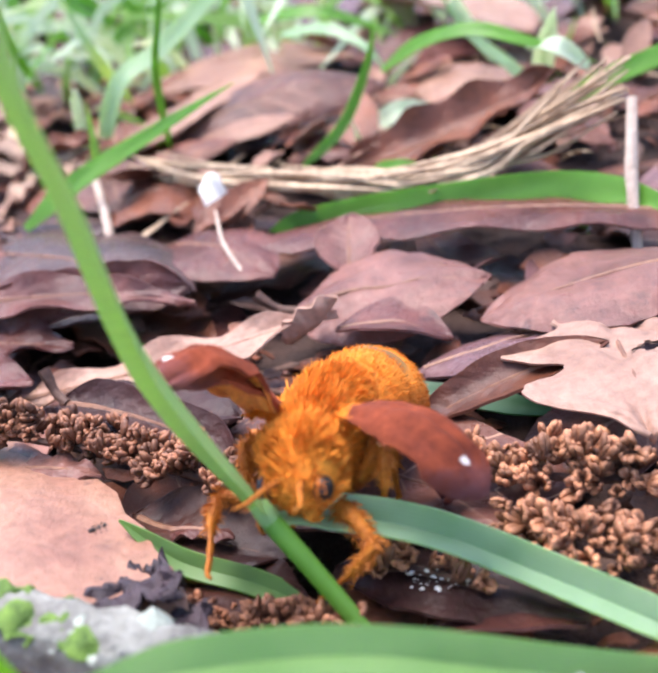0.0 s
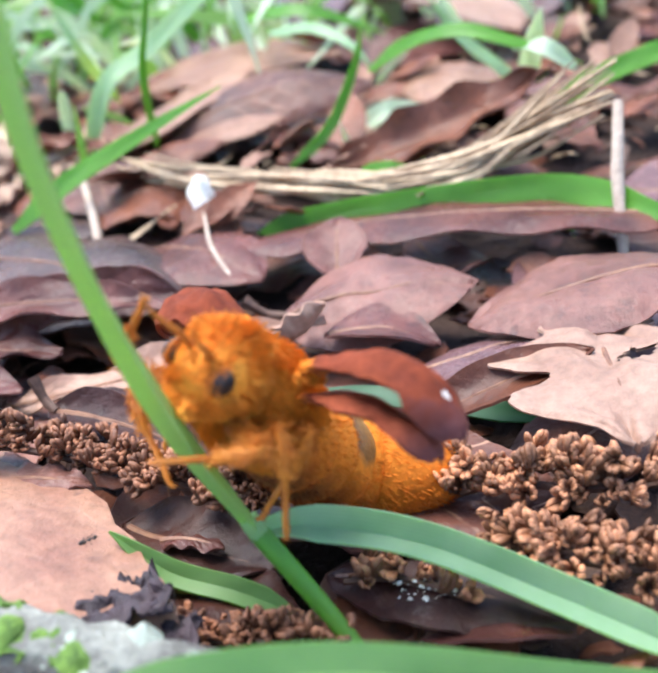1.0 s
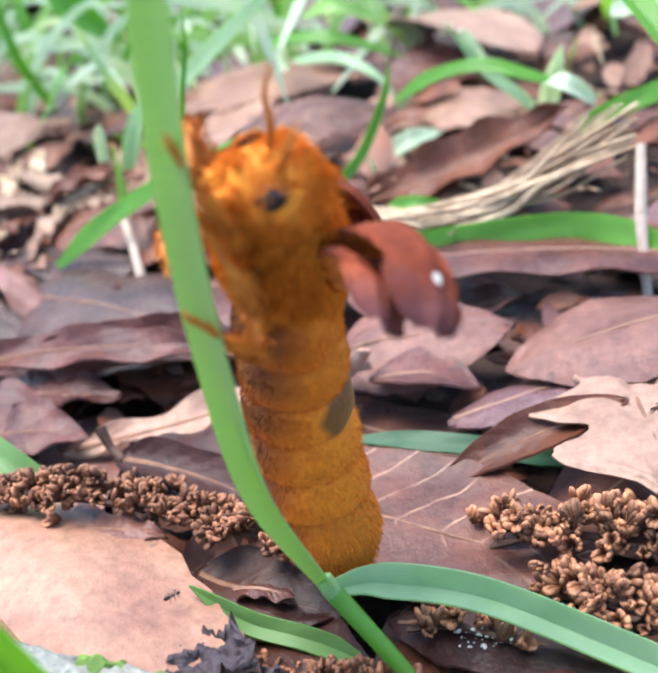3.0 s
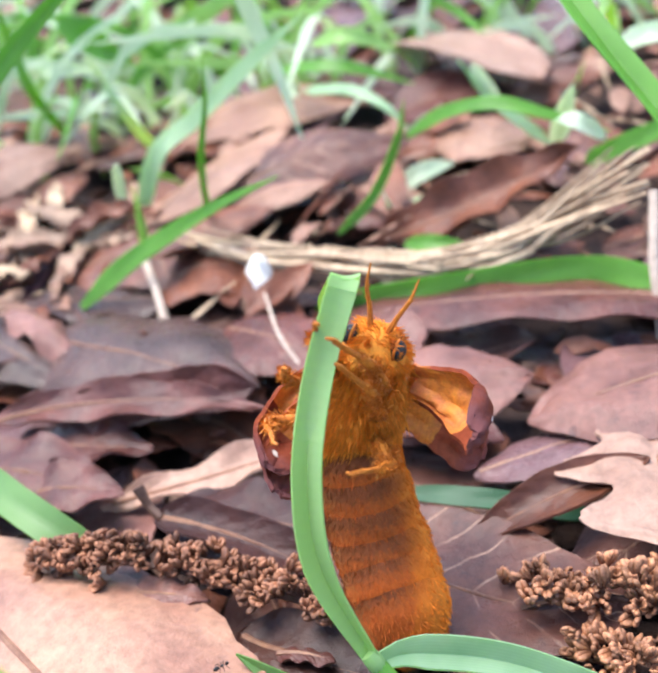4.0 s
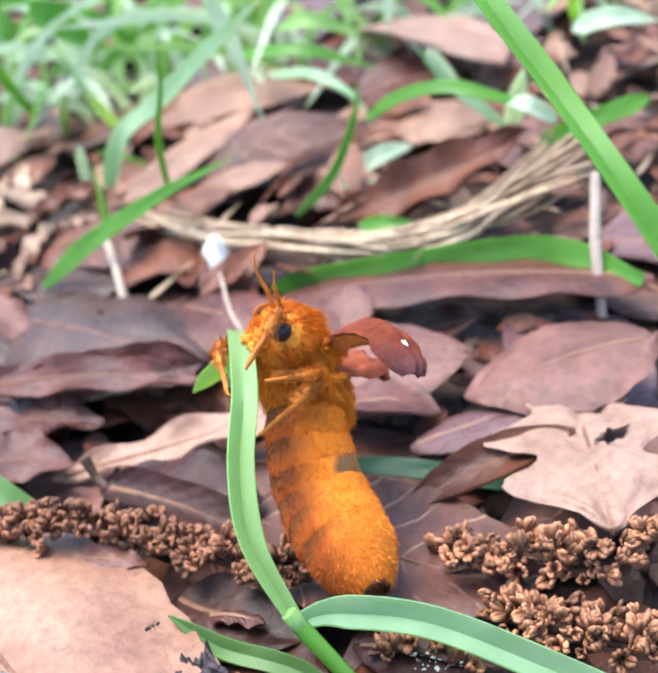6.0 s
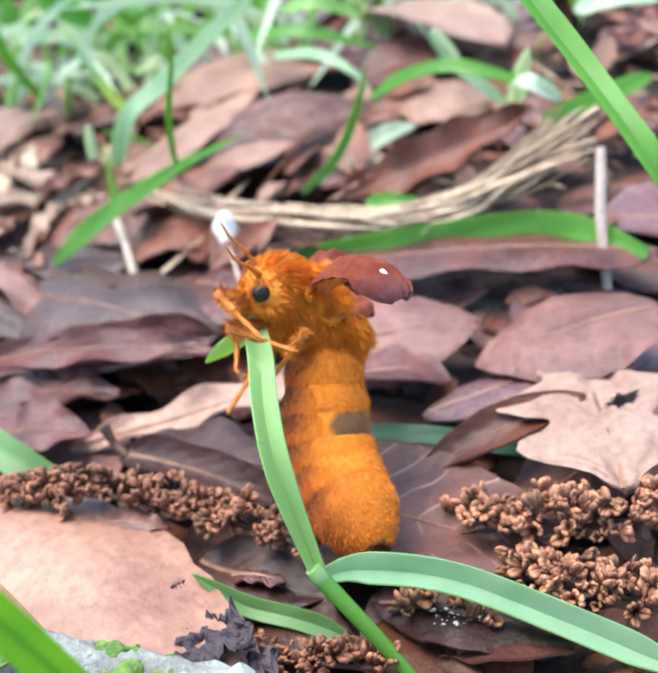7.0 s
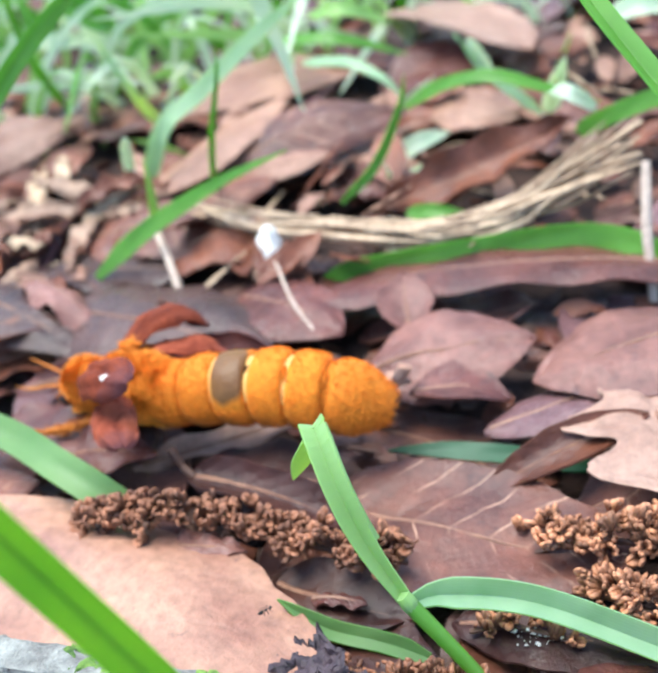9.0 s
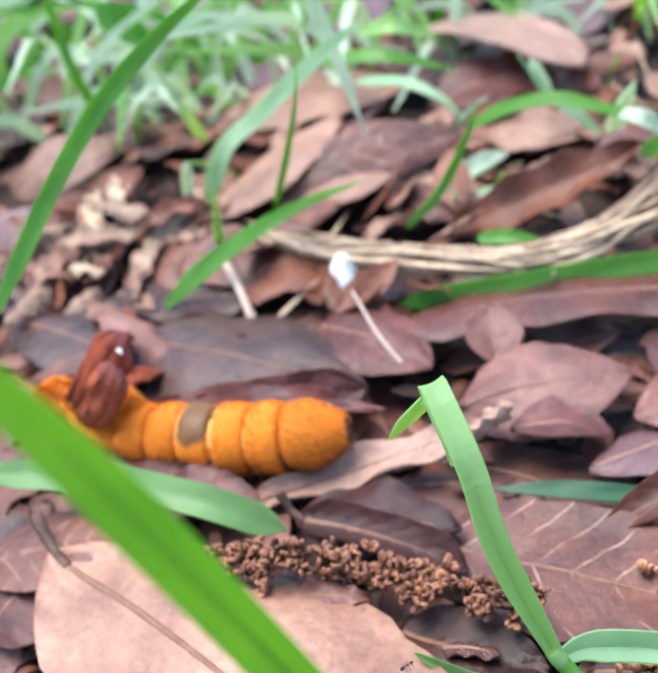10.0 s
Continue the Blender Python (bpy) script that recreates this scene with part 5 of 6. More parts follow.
MOTH[2.5] = [(0.0045, -0.0045, 0.0043), (-0.0012, -0.0030, 0.0050), (-0.0044, -0.0050, 0.0125), (-0.0038, -0.0070, 0.0212), (-0.0015, -0.0110, 0.0303), (-0.0025, -0.0145, 0.0363)]
MOTH[3] = [(-0.0025, -0.0069, 0.0043), (-0.0039, -0.0050, 0.0119), (-0.0039, -0.0050, 0.0211), (-0.0035, -0.0070, 0.0294), (-0.0024, -0.0100, 0.0370), (-0.0028, -0.0140, 0.0425)]
MOTH[4.5] = [(0.0001, -0.0061, 0.0043), (-0.0009, 0.0005, 0.0078), (-0.0017, 0.0045, 0.0127), (-0.0019, 0.0070, 0.0147), (-0.0005, 0.0090, 0.0171), (0.0013, 0.0090, 0.0213)]
MOTH[5] = [(0.0040, -0.0058, 0.0067), (0.0012, 0.0010, 0.0081), (-0.0011, 0.0045, 0.0109), (-0.0016, 0.0070, 0.0123), (0.0001, 0.0090, 0.0146), (0.0029, 0.0090, 0.0185)]
MOTH[6.5] = [(0.0011, -0.0060, 0.0073), (-0.0009, 0.0005, 0.0093), (-0.0009, 0.0045, 0.0132), (-0.0002, 0.0075, 0.0163), (-0.0007, 0.0096, 0.0202), (-0.0029, 0.0090, 0.0230)]
MOTH[7] = [(0.0004, -0.0056, 0.0067), (-0.0014, 0.0010, 0.0091), (-0.0010, 0.0050, 0.0132), (-0.0003, 0.0080, 0.0169), (-0.0014, 0.0101, 0.0213), (-0.0037, 0.0095, 0.0238)]
MOTH[7.5] = [(0.0000, -0.0065, 0.0094), (-0.0013, 0.0025, 0.0129), (-0.0020, 0.0080, 0.0175), (-0.0043, 0.0110, 0.0219), (-0.0079, 0.0125, 0.0210), (-0.0108, 0.0125, 0.0211)]
MOTH[8] = [(0.0008, 0.0010, 0.0029), (-0.0024, 0.0065, 0.0126), (-0.0077, 0.0100, 0.0184), (-0.0131, 0.0130, 0.0179), (-0.0153, 0.0145, 0.0168), (-0.0210, 0.0170, 0.0141)]
MOTH[8.5] = [(0.0029, 0.0081, 0.0071), (-0.0032, 0.0110, 0.0102), (-0.0101, 0.0140, 0.0135), (-0.0191, 0.0175, 0.0124), (-0.0224, 0.0203, 0.0117), (-0.0289, 0.0230, 0.0104)]
MOTH[9] = [(-0.0003, 0.0144, 0.0077), (-0.0082, 0.0170, 0.0100), (-0.0160, 0.0200, 0.0102), (-0.0261, 0.0235, 0.0087), (-0.0293, 0.0260, 0.0092), (-0.0368, 0.0300, 0.0075)]
MOTH[9.5] = [(-0.0083, 0.0236, 0.0068), (-0.0170, 0.0250, 0.0056), (-0.0253, 0.0270, 0.0041), (-0.0352, 0.0300, 0.0045), (-0.0386, 0.0315, 0.0067), (-0.0473, 0.0350, 0.0065)]
MOTH[10] = [(-0.0158, 0.0244, 0.0061), (-0.0241, 0.0265, 0.0052), (-0.0326, 0.0295, 0.0049), (-0.0423, 0.0340, 0.0048), (-0.0452, 0.0370, 0.0060), (-0.0524, 0.0410, 0.0058)]
FORE_LEFT = {0: (0.59, -0.79, -0.17), 0.5: (0.74, -0.49, -0.47), 1: (0.71, -0.70, -0.08), 1.5: (0.52, -0.84, -0.14), 2: (0.46, -0.86, -0.21), 2.5: (0.03, -0.97, -0.25), 3: (0.28, -0.96, 0.09), 4.5: (0.42, -0.85, 0.32), 5: (0.41, -0.89, 0.22), 6.5: (0.51, -0.80, 0.31), 7: (0.51, -0.79, 0.35), 7.5: (0.52, -0.27, 0.81), 8: (-0.00, -0.57, 0.82), 8.5: (0.30, -0.88, 0.36), 9: (0.38, -0.80, 0.47), 9.5: (0.71, -0.02, 0.71), 10: (0.82, 0.23, 0.53)}
FORE_LEFT_UP = {0: (0.2, 0.3, 1), 0.5: (0.3, 0.35, 0.9), 1: (0.4, 0.45, 0.8), 1.5: (0.8, 0.05, 0.55), 2: (0.85, -0.1, 0.5), 2.5: (0.8, -0.55, 0.2), 3: (0.75, -0.3, 0.55), 4.5: (0.2, 0.7, -0.7), 5: (0.2, 0.7, -0.7), 6.5: (0.4, 0.1, 0.85), 7: (0.4, 0.1, 0.9), 7.5: (0.2, -0.9, 0.3), 8: (-0.6, -0.6, 0.5), 8.5: (0, -0.6, 0.8), 9: (0, -0.6, 0.8), 9.5: (0.2, -0.7, 0.6), 10: (0.2, -0.7, 0.6)}
HIND_LEFT = {0: (0.59, -0.08, -0.81), 0.5: (0.52, -0.77, -0.38), 1: (0.71, -0.71, -0.04), 1.5: (0.58, -0.81, -0.08), 2: (0.35, -0.93, 0.04), 2.5: (-0.18, -0.98, -0.02), 3: (0.21, -0.93, 0.30), 4.5: (0.56, 0.38, -0.73), 5: (0.62, 0.31, -0.72), 6.5: (0.50, 0.68, -0.53), 7: (0.47, 0.72, -0.51), 7.5: (0.36, 0.92, -0.12), 8: (-0.09, -0.87, 0.48), 8.5: (-0.01, -1.00, 0.09), 9: (-0.02, -0.99, 0.13), 9.5: (0.51, -0.38, 0.77), 10: (0.64, -0.20, 0.74)}
FORE_RIGHT = {0: (-0.44, -0.60, 0.67), 0.5: (-0.29, -0.64, 0.71), 1: (-0.54, 0.74, -0.41), 1.5: (-0.72, 0.51, -0.47), 2: (-0.74, 0.35, -0.57), 2.5: (0.04, -0.18, -0.98), 3: (0.12, 0.35, -0.93), 4.5: (-0.76, -0.65, 0.02), 5: (-0.88, -0.07, -0.47), 6.5: (0.06, 0.64, -0.76), 7: (0.10, 0.67, -0.73), 7.5: (0.40, 0.70, -0.60), 8: (0.78, 0.59, -0.21), 8.5: (0.63, 0.75, -0.21), 9: (0.66, 0.67, -0.33), 9.5: (-0.04, 0.96, -0.28), 10: (-0.00, 0.97, -0.24)}
FORE_RIGHT_UP = {0: (-0.15, 0.05, 1), 0.5: (-0.1, 0.1, 1), 1: (-0.1, 0.2, 1), 1.5: (-0.3, 0.5, 0.7), 2: (-0.3, 0.7, 0.5), 2.5: (0.5, 0.8, 0.2), 3: (0.5, 0.8, 0.3), 4.5: (-0.2, 0.7, -0.7), 5: (-0.2, 0.7, -0.7), 6.5: (0.3, 0.6, 0.7), 7: (0.3, 0.6, 0.7), 7.5: (0.2, 0.6, 0.7), 8: (0, 0.2, 1), 8.5: (0, 0.2, 1), 9: (0, 0.2, 1), 9.5: (0, 0.3, 1), 10: (0, 0.3, 1)}
DORSAL = {0: (0, 0.1, 1), 0.5: (0.2, 0.5, 0.9), 1: (0.6, 0.3, 0.75), 1.5: (0.85, 0.2, 0.5), 2: (0.9, 0.2, 0.4), 2.5: (0.95, 0.15, 0.3), 3: (1, 0.2, 0.1), 4.5: (0.2, 1, 0.1), 5: (0.35, 1, 0.1), 6.5: (0.9, 0.1, 0.35), 7: (0.8, 0, 0.6), 7.5: (0.1, 0, 1), 8: (0, -0.3, 1), 8.5: (0, -0.3, 1), 9: (0, -0.3, 1), 9.5: (0, 0, 1), 10: (0, 0, 1)}
TAIL_BACK = {0: (0, 0, 1), 0.5: (0, -0.2, 1), 1: (0, -0.4, 1), 1.5: (-0.1, -0.5, 0.8), 2: (0, -0.5, 0.8), 2.5: (0.5, -0.6, 0.5), 3: (0.9, -0.4, 0.1), 4.5: (0.2, 1, 0.1), 5: (0.35, 1, 0.1), 6.5: (0.9, -0.25, 0.2), 7: (0.9, -0.35, 0.2), 7.5: (0.5, -0.85, 0.2), 8: (0.5, -0.6, 0.6), 8.5: (0.1, -0.4, 0.9), 9: (0, -0.35, 0.9), 9.5: (0, -0.1, 1), 10: (0, -0.1, 1)}
FEET = {
    ("fore", 1): {0: (-0.0019, -0.0135, -0.0002), 1: (-0.0088, -0.0165, 0.0187), 1.5: (-0.0087, -0.0165, 0.0245), 2: (-0.0077, -0.0170, 0.0362), 2.5: (-0.0073, -0.0195, 0.0397), 3: (-0.0068, -0.0200, 0.0485), 4.5: (-0.0019, 0.0005, 0.0311), 5: (-0.0020, 0.0005, 0.0280), 6.5: (-0.0055, 0.0010, 0.0239), 7: (-0.0052, 0.0010, 0.0244), 7.5: (-0.0093, 0.0030, 0.0204), 8: (-0.0268, 0.0100, 0.0131), 9: (-0.0441, 0.0250, 0.0063)},
    ("fore", -1): {0: (-0.0084, -0.0150, 0.0067), 0.5: (-0.0060, -0.0145, 0.0177), 1: (-0.0072, -0.0125, 0.0278), 1.5: (-0.0048, -0.0140, 0.0339), 2: (-0.0104, -0.0145, 0.0274), 2.5: (-0.0101, -0.0155, 0.0344), 3: (-0.0064, -0.0160, 0.0451), 4.5: (-0.0020, 0.0015, 0.0309), 5: (-0.0024, 0.0020, 0.0274), 6.5: (-0.0086, 0.0010, 0.0200), 7: (-0.0082, 0.0020, 0.0207), 7.5: (-0.0159, 0.0060, 0.0186)},
    ("mid", 1): {0.5: (-0.0014, -0.0110, 0.0006), 1: (-0.0015, -0.0175, 0.0120), 1.5: (-0.0085, -0.0165, 0.0197), 2: (-0.0104, -0.0175, 0.0228), 2.5: (-0.0081, -0.0185, 0.0335), 3: (-0.0065, -0.0175, 0.0433), 4.5: (-0.0010, -0.0005, 0.0292), 5: (-0.0011, 0.0000, 0.0258), 6.5: (-0.0037, 0.0010, 0.0226), 7: (-0.0026, 0.0025, 0.0214), 7.5: (-0.0094, 0.0020, 0.0207), 8: (-0.0165, 0.0120, 0.0101), 9.5: (-0.0417, 0.0270, 0.0040)},
    ("mid", -1): {0.5: (-0.0085, -0.0140, 0.0092), 1: (-0.0085, -0.0135, 0.0143), 1.5: (-0.0114, -0.0130, 0.0206), 2: (-0.0080, -0.0150, 0.0233), 2.5: (-0.0062, -0.0155, 0.0343), 3: (-0.0074, -0.0150, 0.0407), 4.5: (-0.0059, 0.0015, 0.0276), 5: (-0.0047, 0.0020, 0.0244)},
    ("hind", 1): {1.5: (0.0010, -0.0110, 0.0092), 2: (-0.0066, -0.0175, 0.0180), 2.5: (-0.0073, -0.0185, 0.0305), 3: (-0.0082, -0.0190, 0.0377), 9.5: (-0.0393, 0.0240, 0.0013), 10: (-0.0448, 0.0280, 0.0040)},
    ("hind", -1): {3: (-0.0080, -0.0140, 0.0348), 7: (-0.0106, 0.0070, 0.0125)},
}
# Which way the blade's back faces, and which way its folded end points.
BACK = {0: (0.9, 1, -0.25), 2: (0.85, 1, -0.25), 2.5: (0.5, 1, -0.25), 3: (0.4, 1, -0.25), 4.5: (-0.05, 0.9, -0.3), 5: (-0.1, 0.9, -0.3), 6.5: (-0.15, 0.9, -0.2), 7.5: (-0.12, 0.9, -0.2), 8.5: (-0.12, 0.95, -0.15), 10: (-0.12, 0.95, -0.15)}
END_WAY = {0: (-0.2, 0.5, -0.8), 4.5: (-0.35, 0.4, -0.8), 5: (-0.2, 0.5, -0.8), 6.5: (-0.75, 0.1, -0.45), 7: (-0.75, 0.1, -0.45), 7.5: (-0.35, 0.4, -0.8), 8: (-0.2, 0.3, -0.9), 8.5: (-0.2, 0.3, -0.9), 9: (-0.4, 0.2, -0.8), 9.5: (-0.5, 0.2, -0.8), 10: (-0.6, 0.2, -0.75)}


def between(table, t):
    """The table's vectors at t, smoothly between its times."""
    k = sorted(table)
    i = max(j for j in range(len(k)) if k[j] <= t + 1e-6)
    if i == len(k) - 1:
        v = table[k[i]]
        return [Vector(q) for q in v] if isinstance(v, list) else Vector(v)
    f = (t - k[i]) / (k[i + 1] - k[i])
    f = f * f * (3 - 2 * f) if k[i + 1] - k[i] > 0.8 else f
    a, b = table[k[i]], table[k[i + 1]]
    if isinstance(a, list):
        return [Vector(p).lerp(Vector(q), f) for p, q in zip(a, b)]
    return Vector(a).lerp(Vector(b), f)


TIMES = [k * 0.25 for k in range(41)]
BLADE_LEN, BLADE_N = 0.049, 56


def blade_curve(t):
    p = between(BLADE, t)
    c = spline(p, 60)
    total = sum((b - a).length for a, b in zip(c, c[1:]))
    d0 = tangent(c, 60)
    back = between(BACK, t)
    wide = -back.cross((c[50] - c[15]).normalized()).normalized()
    d0 = (d0 - wide * d0.dot(wide)).normalized()
    # Past the bend the blade doubles down behind itself and up again; its end sticks out.
    f = min(max((t - 3.0) / 1.25, 0), 1)
    f = f * f * (3 - 2 * f)
    step = 0.0008
    n = int((BLADE_LEN + 0.002 - total) / step) + 1
    half = max(0, (n - 9) // 2)
    unit = total / 60
    ext = c[-1]
    turn = math.pi * f
    more = []
    for k in range(n):
        down = k < half
        gone = (k if down else 2 * half - k) * step
        tan = tangent(c, max(2, min(60, round(60 - gone / unit))))
        way = d0.lerp(tan, f).normalized()
        side = wide.cross(way).normalized()
        side = side if side.dot(back) > 0 else -side
        if down:
            bent = turn * min(1, (k + 1) / 3)
            way = way * math.cos(bent) + side * math.sin(bent)
        if k == half:
            way = way.lerp(side, 0.8 * f)
        if k >= 2 * half - 2:
            way = way.lerp(between(END_WAY, t), f)
        ext = ext + way.normalized() * step
        more.append(ext)
    c = c + more
    run = [0.0]
    for a, b in zip(c, c[1:]):
        run.append(run[-1] + (b - a).length)

    def at(s):
        j = max(k for k in range(len(run) - 1) if run[k] <= s + 1e-9)
        f = (s - run[j]) / max(run[j + 1] - run[j], 1e-9)
        return c[j].lerp(c[j + 1], f)
    return at, wide


def frame_of(x, z, o):
    x = x.normalized()
    z = (z - x * z.dot(x)).normalized()
    m = Matrix((x, z.cross(x), z)).transposed().to_4x4()
    m.translation = o
    return m


climbed = tagged(new("climbed_grass"), "green grass blade bending under the climbing moth", "grass blade")
PIECES = []
for k in range(BLADE_N):
    bm = bmesh.new()
    seg = BLADE_LEN / BLADE_N
    grid = []
    for i in range(3):
        x = seg * (i / 2 * 1.06 - 0.03)
        u = (k * seg + x) / BLADE_LEN
        w = 0.00110 * min(1.0, 0.56 + 2.3 * u) * (1.0 if u < 0.93 else max(0.05, math.cos((u - 0.93) / 0.07 * 1.5)))
        grid.append([Vector((x, w * v, (1.0 if u < 0.28 else max(0.22, 1.0 - 3.0 * (u - 0.28))) * w * ((abs(v) if u < 0.4 else 0.4 * abs(v) + 0.6 * v * v) - 0.5))) for v in (-1, -0.66, -0.33, 0, 0.33, 0.66, 1)])
    sheet(bm, grid, 0.00016)
    PIECES.append(part("blade_section", bm, GRASS_CLIMB, climbed))


# ---- the moth ----
def furry(bm, count, length, seed, lo=-9, hi=9, lean=(-0.8, 0, 0), width=0.00009, keep=None, part_way=0.0):
    """Adds hairs: thin slivers on the faces of bm that lean backwards and gather in tufts."""
    rnd = random.Random(seed)
    bm.faces.ensure_lookup_table()
    faces = [f for f in bm.faces if lo < f.calc_center_median().x < hi and (keep is None or keep(f))]
    areas = np.cumsum([f.calc_area() for f in faces])
    spots = []
    for k in range(count):
        f = faces[int(np.searchsorted(areas, rnd.random() * areas[-1]))]
        vs = [v.co for v in f.verts]
        a, b = rnd.random(), rnd.random()
        p = vs[0].lerp(vs[1], a).lerp(vs[-1].lerp(vs[2], a), b)
        spots.append((p.copy(), f.normal.copy(), f.material_index))
    for p, nrm, which in spots:
        tuft = noise.noise_vector(p * 650 + Vector((seed, 0, 0))) * part_way
        d = (nrm + Vector(lean) * rnd.uniform(0.5, 1.3) + tuft + Vector((rnd.uniform(-1, 1), rnd.uniform(-1, 1), rnd.uniform(-1, 1))) * 0.3).normalized()
        s = d.cross(Vector((rnd.uniform(-1, 1), rnd.uniform(-1, 1), rnd.uniform(-1, 1)))).normalized() * width
        ln = length * rnd.uniform(0.55, 1.2) * (1 + 0.5 * part_way * noise.noise(p * 500 + Vector((0, seed, 0))))
        bend = (Vector(lean) + tuft) * ln * 0.2
        a, b, c, e = (bm.verts.new(q) for q in (p - s, p + s, p + d * ln * 0.6 + s * 0.6, p + d * ln + bend))
        bm.faces.new((a, b, c)).material_index = which
        bm.faces.new((a, c, e)).material_index = which


def barrel(bm, x0, x1, profile, sides=28, squash=1.0, lump=0.0, seed=0, cap=True):
    rows = []
    for f, r in profile:
        x = x0 + (x1 - x0) * f
        ring = []
        for k in range(sides):
            a = 2 * math.pi * k / sides
            rr = r * (1 + lump * noise.noise(Vector((x * 500 + seed, math.cos(a) * 2.2, math.sin(a) * 2.2))))
            ring.append(bm.verts.new((x, rr * math.sin(a), rr * math.cos(a) * squash)))
        rows.append(ring)
    for a, b in zip(rows, rows[1:]):
        for k in range(sides):
            bm.faces.new((a[k], a[(k + 1) % sides], b[(k + 1) % sides], b[k])[::-1])
    if cap:
        bm.faces.new(rows[0])
        bm.faces.new(rows[-1][::-1])
    return rows


moth = tagged(new("moth"), "plump furry orange moth with crumpled rust-red wings", "moth")
# Abdomen rings from the tail forwards. Each ring's bare front edge slides under the coat of the next.
ABD_R = [0.0038, 0.0040, 0.0040, 0.0039, 0.0037, 0.0035]
COAT = [(-0.4, 0.90), (-0.28, 0.965), (-0.1, 1.005), (0.3, 1.035), (1.1, 1.055), (1.8, 1.055), (2.35, 1.035), (2.8, 1.01), (3.1, 0.97), (3.28, 0.91), (3.38, 0.885), (4.0, 0.84), (4.5, 0.72)]
END = [(-2.2, 0.24), (-3.5, 0.30), (-3.75, 0.38), (-3.5, 0.48), (-2.6, 0.66), (-1.5, 0.83), (-0.5, 0.96)]
WINDOW = 3
ABD = []
for k in range(6):
    bm = bmesh.new()
    r = ABD_R[k]
    prof = [(x, f * r) for x, f in (END + COAT[3:] if k == 0 else COAT)]
    barrel(bm, 0.0, 0.001, prof, 36, 1.0, 0.035, k)
    for f in bm.faces:
        c = f.calc_center_median()
        if c.x > 0.0033 and 0 < k < 4 and c.z > 0.42 * r:
            f.material_index = 1
    bm.normal_update()
    furry(bm, 6000 if k == 0 else 4200, 0.00042, 40 + k, lean=(-1.6, 0, 0), width=0.00003, part_way=0.4,
          keep=lambda f: f.material_index == 0 and not (k == WINDOW and f.calc_center_median().z > 0.0012) and not (k == 0 and f.normal.x < -0.95 and f.calc_center_median().x < -0.0030 and f.calc_center_median().yz.length < 0.0012))
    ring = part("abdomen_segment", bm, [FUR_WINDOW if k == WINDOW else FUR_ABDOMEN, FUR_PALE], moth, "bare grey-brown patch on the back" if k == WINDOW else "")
    ABD.append(ring)
    if k == 0:
        bm = bmesh.new()
        barrel(bm, 0.0, 0.001, [(-2.4, 0.0004), (-2.6, 0.0009), (-3.2, 0.0012), (-3.7, 0.00150), (-3.95, 0.00135), (-3.8, 0.0011)], 20, 1.0, 0.2, 3)
        bm.normal_update()
        furry(bm, 260, 0.0006, 55, lean=(-1.5, 0, 0), width=0.00004)
        part("tail_tip", bm, FUR_DARK, ring, "dark brown tail opening ringed with fur")

bm = bmesh.new()
barrel(bm, -0.0084, 0.0048, [(0, 0.0012), (0.05, 0.0022), (0.15, 0.0029), (0.32, 0.0035), (0.55, 0.0037), (0.72, 0.0034), (0.86, 0.0026), (0.95, 0.0016), (1.0, 0.0014)], 40, 1.02, 0.05, 3)
for v in bm.verts:
    v.co.y *= 0.92
    if v.co.z < 0 and v.co.x > -0.003:
        v.co.z *= 1 + 0.14 * min(1, (v.co.x + 0.003) / 0.003)
bm.normal_update()
furry(bm, 20000, 0.00095, 61, lo=-0.0070, lean=(-1.4, 0, -0.35), width=0.00004, part_way=0.9)
furry(bm, 1200, 0.0012, 66, lo=-0.0066, hi=0.000, lean=(-2.4, 0, -0.2), width=0.00003, part_way=0.6, keep=lambda f: len(f.verts) == 4)
THORAX = part("thorax", bm, FUR, moth, "densely furred orange thorax")

